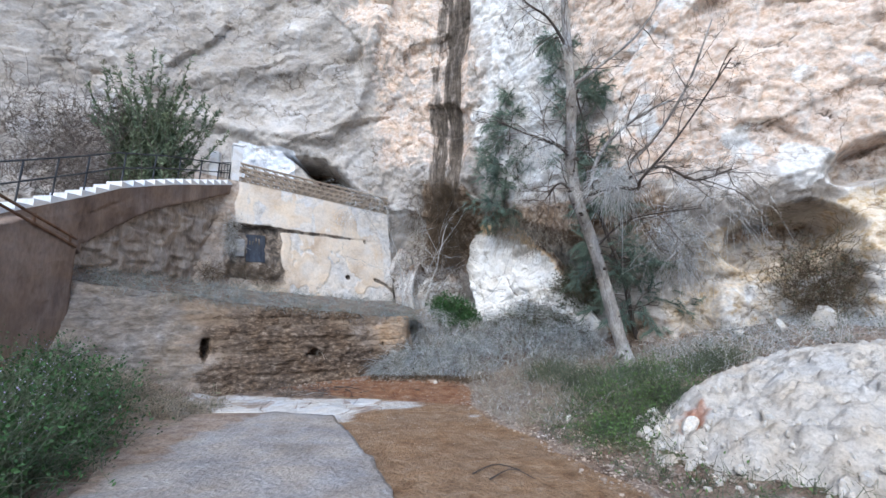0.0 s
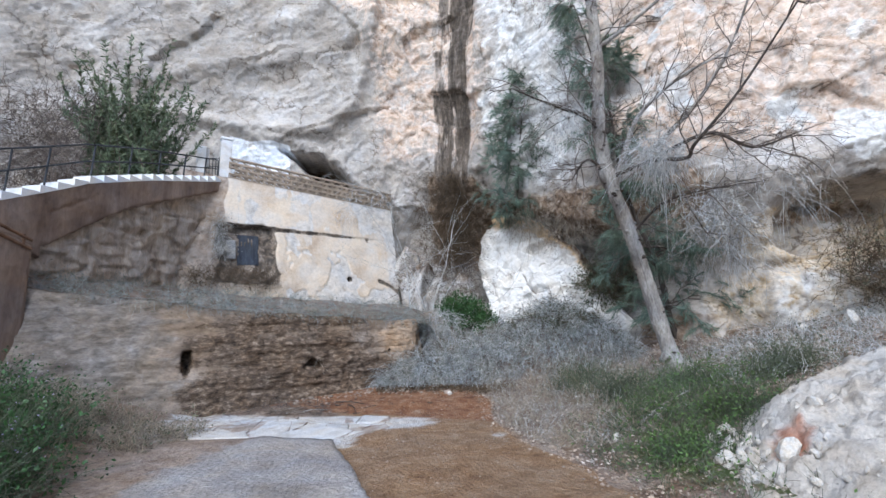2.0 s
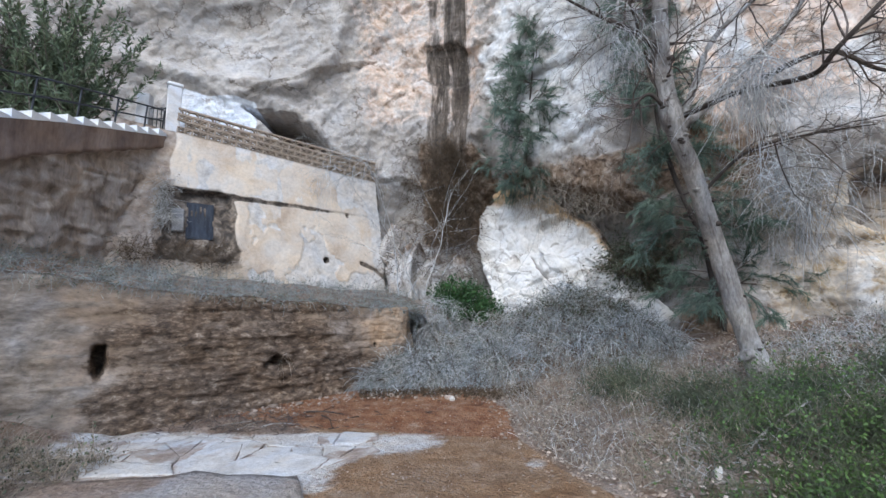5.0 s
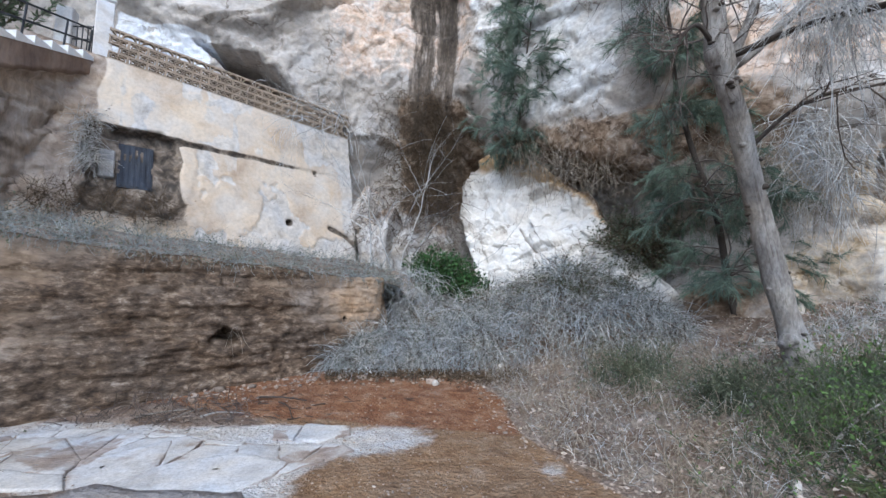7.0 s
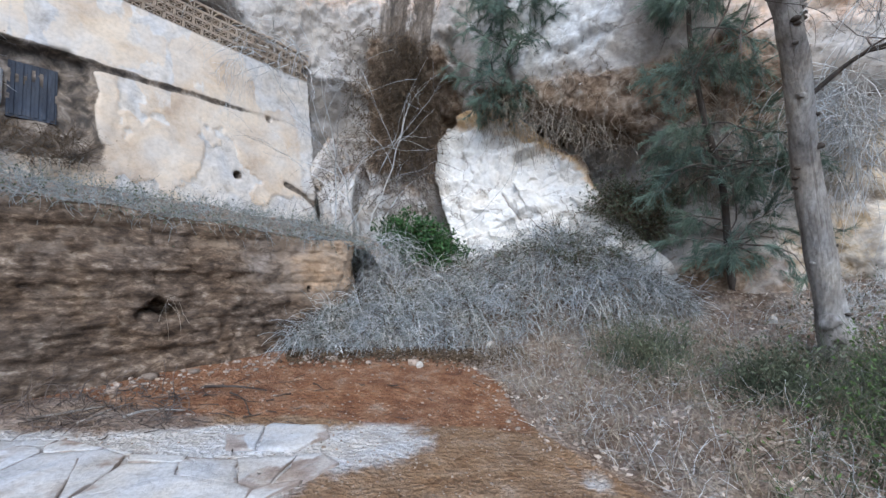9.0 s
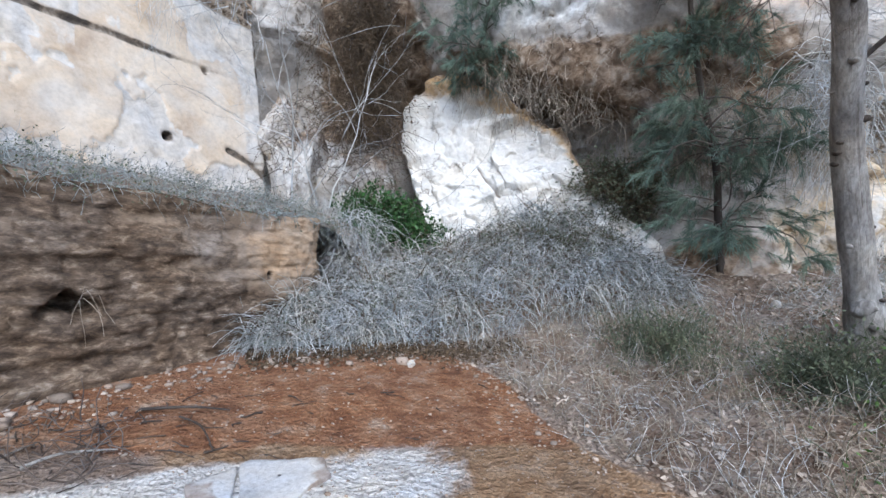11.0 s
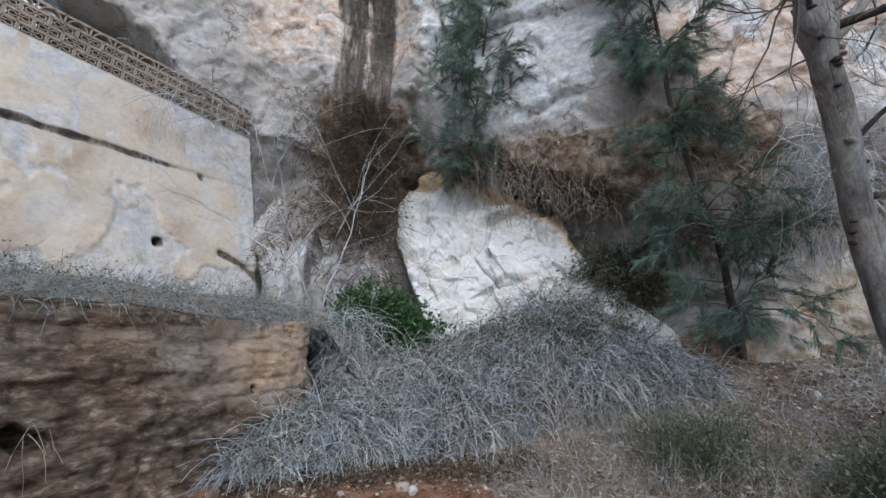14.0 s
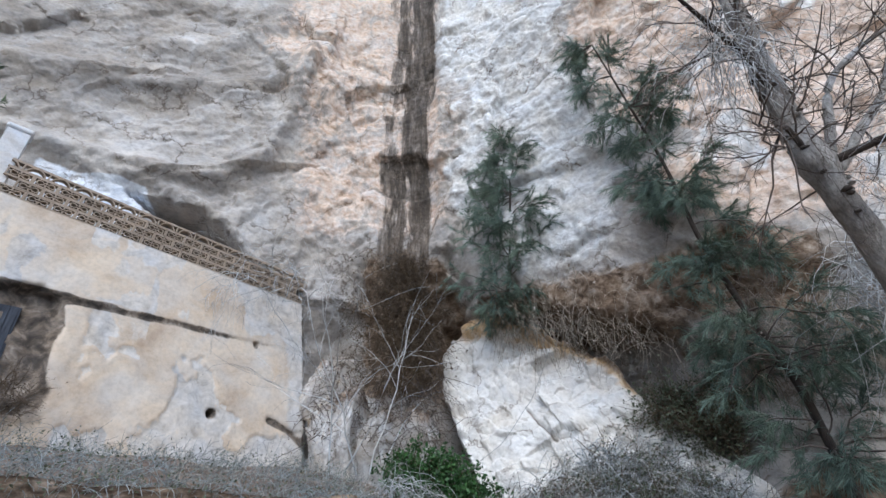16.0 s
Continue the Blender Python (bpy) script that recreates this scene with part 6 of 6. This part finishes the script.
# roots and scrub over the rock's shoulder
sh = np.stack([rng.uniform(1.6, 4.6, 700), np.zeros(700), rng.uniform(3.4, 4.5, 700)], -1)
sh[:, 1] = 13.1 - 0.85 * (sh[:, 0] - 1.6) + rng.normal(0, 0.15, 700)
sh[:, 2] -= 0.35 * np.clip(sh[:, 0] - 2.4, 0, 3)
bramble("hanging_roots", "tangled roots and dry stems over the rock's shoulder", "roots", rng, sh, 900, 0.9, M_DRY, -0.3, 0.005, 0.5, M_LITTER, 1600, 0.04, lean=(0, -0.4, 0))
sh2 = np.stack([rng.uniform(2.9, 4.0, 400), np.zeros(400), rng.uniform(0.7, 2.3, 400)], -1)
sh2[:, 1] = 11.45 - 1.0 * (sh2[:, 0] - 3.2) + rng.normal(0, 0.1, 400)
sh2 = sh2[np.hypot((sh2[:, 0] - 3.5) / 0.45, (sh2[:, 2] - 1.75) / 0.55) < rng.uniform(0.3, 1.2, 400)]
bramble("scrub", "dull green scrub between rock and conifer", "shrub", rng, sh2, 900, 0.5, M_BROWN, 0.4, 0.004, 0.1, M_DULL, 5000, 0.05)
# grey hanging curtain under the overhang
for cx0, cy0, zt, n in ((5.0, 9.15, 3.0, 600), (5.6, 8.9, 4.6, 110), (6.1, 8.75, 3.6, 130)):
    st = np.array([cx0, cy0, zt]) + rng.normal(0, 1, (n, 3)) * np.array([0.28, 0.18, 0.35])
    bramble("hanging_scrub", "grey curtain of dead stems hanging from the overhang", "scrub", rng, st, int(n * 0.55), 1.2, M_GREYTWIG, -0.3, 0.0048, 0.3, k=6, wiggle=0.2)
st = np.array([7.4, 8.5, 2.0]) + rng.normal(0, 1, (400, 3)) * np.array([0.45, 0.3, 0.4])
bramble("dry_bush", "dark dry bush in the hollow", "shrub", rng, st, 1400, 0.6, M_BROWN, 0.4, 0.004, 0.05, M_DULL, 1800, 0.04)

# bank growth on the right
bank_dry = area(rng, 2400, (0.7, 3.4), (6.6, 10.3))
bank_dry = bank_dry[bank_dry[:, 0] > mud_edge(bank_dry[:, 1]) + 0.08]
tagged(bramble("dry_grass", "dry grey-brown grass and dead stems on the bank", "grass", rng, bank_dry, 3800, 0.3, M_DRY, 1.0, 0.0028, 0.1, k=4), kind="stuff")
tagged(bramble("dead_brush", "silvery dead stems over the bank", "grass", rng, bank_dry, 1700, 0.26, M_GREYTWIG, 0.6, 0.0025, 0.15, k=4), kind="stuff")
low = area(rng, 1500, (1.4, 4.2), (3.6, 7.2))
low = low[low[:, 0] > mud_edge(low[:, 1]) + 0.15]
tagged(bramble("low_grass", "short mixed green and dry grass by the mud", "grass", rng, low, 4000, 0.16, M_DULL, 1.0, 0.003, 0.1, M_GREEN, 1400, 0.035, k=3), kind="stuff")
right = area(rng, 900, (3.6, 8.5), (6.6, 9.2))
tagged(bramble("dead_undergrowth", "grey-brown dead undergrowth below the cliff", "undergrowth", rng, right, 3200, 0.36, M_GREYTWIG, 0.8, 0.003, 0.1, M_DULL, 2500, 0.035), kind="stuff")
for x, y, sx, sy, h, mat_, lab in ((2.6, 6.9, 0.55, 0.4, 0.42, M_GREEN, "fresh green leafy weeds on the bank"), (3.3, 7.3, 0.6, 0.3, 0.5, M_GREEN, "green weeds round the tree's foot"),
                                   (2.5, 7.75, 0.35, 0.3, 0.45, M_DULL, "dull green shrublet near the tree"), (2.2, 9.0, 0.4, 0.5, 0.45, M_DULL, "yellow-green grass clump on the bank"),
                                   (3.1, 6.35, 0.5, 0.35, 0.4, M_GREEN, "tangled green weeds by the rubble"), (2.3, 5.9, 0.4, 0.4, 0.25, M_GREEN, "low green weeds beside the mud"), (4.3, 7.1, 0.5, 0.3, 0.4, M_DULL, "dull weeds beside the tree")):
    q = np.stack([rng.normal(x, sx * 0.55, 260), rng.normal(y, sy * 0.55, 260), np.zeros(260)], -1)
    q[:, 2] = land(q[:, 0], q[:, 1])
    bramble("weeds", lab, "weeds", rng, q, 700, h, M_DULL, 1.0, 0.003, 0.08, mat_, 1900, 0.036)
# left shrubs with lilac flowers
for x, y, sx, sy, h in ((-3.5, 2.9, 0.35, 0.5, 0.75), (-3.9, 3.9, 0.4, 0.5, 0.8), (-4.3, 4.9, 0.4, 0.5, 0.75), (-3.2, 2.0, 0.3, 0.4, 0.7), (-5.1, 5.9, 0.5, 0.5, 0.7)):
    q = np.stack([rng.normal(x, sx * 0.6, 300), rng.normal(y, sy * 0.6, 300), np.zeros(300)], -1)
    q[:, 2] = land(q[:, 0], q[:, 1])
    th = bramble("flowering_shrub", "dark green shrub with small lilac flowers", "shrub", rng, q, 900, h * 1.12, M_DULL, 1.1, 0.0035, 0.05, M_GREEN if x > -3.4 else M_IVY, 6000, 0.045)
    n = 200
    fl = q[rng.integers(0, 300, n)] + rng.normal(0, 0.1, (n, 3)) + np.stack([np.zeros(n), np.zeros(n), rng.uniform(0.45, 0.95, n) * h], -1)
    piece("flower_mass", *leaves(rng, fl, rng.normal(0, 1, (n, 3)) + np.array([0, 0, 0.6]), 0.02, 0.8), M_LILAC, th)
q = area(rng, 500, (-5.9, -3.6), (6.3, 7.6))
tagged(bramble("dry_weeds", "dry weeds at the foot of the low wall", "weeds", rng, q, 2600, 0.35, M_DRY, 0.9, 0.003, 0.1, M_DULL, 2600, 0.035), kind="stuff")
q = area(rng, 300, (-4.3, -2.2), (8.6, 9.4))
q = q[(q[:, 1] - 7.16) < (q[:, 0] + 6.3) * 0.743 - 0.25]
tagged(bramble("twig_litter", "dark dead twigs lying against the low wall", "twigs", rng, q, 420, 0.35, M_TWIG, 0.05, 0.005, 0.2), kind="stuff")
# brush behind the railing
q = np.stack([rng.uniform(-11.5, -8.2, 500), rng.uniform(10.2, 12.6, 500), rng.uniform(4.0, 6.4, 500)], -1)
bramble("dead_brush", "purple-grey dead brush at the cliff above the stairs", "brush", rng, q, 2400, 0.9, M_TWIG, 0.6, 0.006, 0.08)
# fallen leaves
n = 16000
lx, ly = rng.uniform(0.5, 6.5, n), rng.uniform(4.2, 10.2, n)
ok = lx > mud_edge(ly) + 0.05
lx, ly = lx[ok], ly[ok]
lp = np.stack([lx, ly, land(lx, ly) + 0.012], -1)
tagged(piece("leaf_litter", *leaves(rng, lp, rng.normal(0, 1, (len(lp), 3)) * np.array([1, 1, 0.25]), rng.uniform(0.03, 0.07, len(lp)), 0.5), M_LITTER), "fallen brown and grey leaves on the bank", "leaves", kind="stuff")
# fallen branches
for pts, r in (([(2.15, 6.7, 0.0), (2.6, 6.85, 0.12), (3.0, 6.9, 0.18)], 0.022), ([(0.35, 4.55, 0.02), (0.6, 4.75, 0.05), (0.85, 4.7, 0.02)], 0.012), ([(0.5, 4.4, 0.02), (0.75, 4.6, 0.06), (0.95, 4.45, 0.02)], 0.01),
               ([(-2.2, 9.35, 0.03), (-1.9, 9.3, 0.05), (-1.65, 9.25, 0.03)], 0.018), ([(-1.95, 9.2, 0.03), (-1.8, 9.0, 0.05), (-1.7, 8.75, 0.02)], 0.012)):
    q = np.array(pts, float)
    q[:, 2] += land(q[:, 0], q[:, 1])
    ob = piece("fallen_branch", *limb(q, r * 0.75, r * 0.35, 16, 7, 1.2, 3), M_DARKBARK if r < 0.02 else M_BARK)
    tagged(ob, "dry fallen branch lying on the ground", "branch")
for pts, r in (([(-2.6, 8.75, 0.03), (-2.45, 8.82, 0.05), (-2.2, 8.84, 0.03)], 0.011), ([(-3.2, 8.75, 0.03), (-2.95, 8.8, 0.06), (-2.75, 8.95, 0.04)], 0.01), ([(-2.85, 8.65, 0.03), (-2.7, 8.8, 0.07), (-2.62, 8.98, 0.04)], 0.008)):
    q = np.array(pts, float)
    q[:, 2] += land(q[:, 0], q[:, 1])
    tagged(piece("fallen_branch", *limb(q, r, r * 0.4, 16, 7, 1.2, 5), M_BARK), "bleached grey fallen branch lying beside the low wall", "branch")
# dark leaf litter along the far edge of the mud
n = 3800
lx = rng.uniform(-1.6, 1.2, n)
ly = 10.35 + rng.normal(0, 0.16, n) - 0.35 * np.clip(lx, 0, 2)
lp = np.stack([lx, ly, land(lx, ly) + rng.uniform(0.0, 0.05, n)], -1)
tagged(piece("dark_leaf_litter", *leaves(rng, lp, rng.normal(0, 1, (n, 3)) * np.array([1, 1, 0.5]), rng.uniform(0.025, 0.06, n), 0.5), M_BROWN), "dark rotting leaves along the mud's edge", "leaves", kind="stuff")
# dead plant in the corner of the plastered wall, and a green bush on the thicket
q = on_upper(rng.uniform(-0.1, 0.15, 120), rng.uniform(2.7, 3.6, 120), 0.04)
bramble("wall_plant", "dead grey plant rooted in the wall's crack", "plant", rng, q, 420, 0.4, M_GREYTWIG, -0.1, 0.0035, 0.2, M_BROWN, 300, 0.03, lean=(0.2, -0.3, 0))
q = on_upper(rng.uniform(-0.6, 1.3, 200), rng.uniform(1.85, 2.3, 200), 0.1)
bramble("wall_plant", "dead brown weeds at the foot of the niche", "plant", rng, q, 700, 0.35, M_BROWN, 0.3, 0.0035, 0.15, M_BROWN, 500, 0.03, lean=(0.1, -0.3, 0))
q = np.array([2.55, 10.9, 1.0]) + rng.normal(0, 1, (260, 3)) * np.array([0.4, 0.2, 0.1])
bramble("green_bush", "low dull green bush crowning the thicket", "bush", rng, q, 700, 0.3, M_BROWN, 0.7, 0.003, 0.2, M_DULL, 5200, 0.035)
q = on_lower(np.full(40, 4.5), np.full(40, 0.35), 0.05) + rng.normal(0, 0.05, (40, 3))
bramble("dry_plant", "pale dry plant hanging from a hole in the wall", "plant", rng, q, 6, 0.6, M_DRY, 0.0, 0.002, 0.6, lean=(0.3, -0.5, 0))
# dark twigs and bark scraps on the red mud
q = np.stack([rng.normal(-1.9, 0.7, 60), rng.normal(9.1, 0.4, 60), np.zeros(60)], -1)
q[:, 2] = land(q[:, 0], q[:, 1]) + 0.012
d = rng.normal(0, 1, (60, 3)) * np.array([1, 0.7, 0.08])
p, r = grow(rng, q, d, rng.uniform(0.05, 0.24, 60), 5, 0.3, 0.0, 0.006 * rng.uniform(0.4, 1.4, 60), 0.5)
p[..., 2] = land(p[..., 0], p[..., 1]) + 0.01
tagged(piece("twig_scraps", *join_tubes([(p, r)], 4), M_DARKBARK), "dark twig scraps scattered on the mud", "twigs", kind="stuff")
# brown roots and stems behind the conifer
q = np.stack([rng.uniform(3.9, 5.6, 300), np.zeros(300), rng.uniform(2.2, 3.6, 300)], -1)
q[:, 1] = 10.5 - 0.75 * (q[:, 0] - 4.0) + rng.normal(0, 0.1, 300)
bramble("hanging_vine", "brown dry vines hanging behind the conifer", "vine", rng, q, 420, 0.8, M_DRY, -0.4, 0.005, 0.4, M_LITTER, 700, 0.04, lean=(0, -0.3, 0))
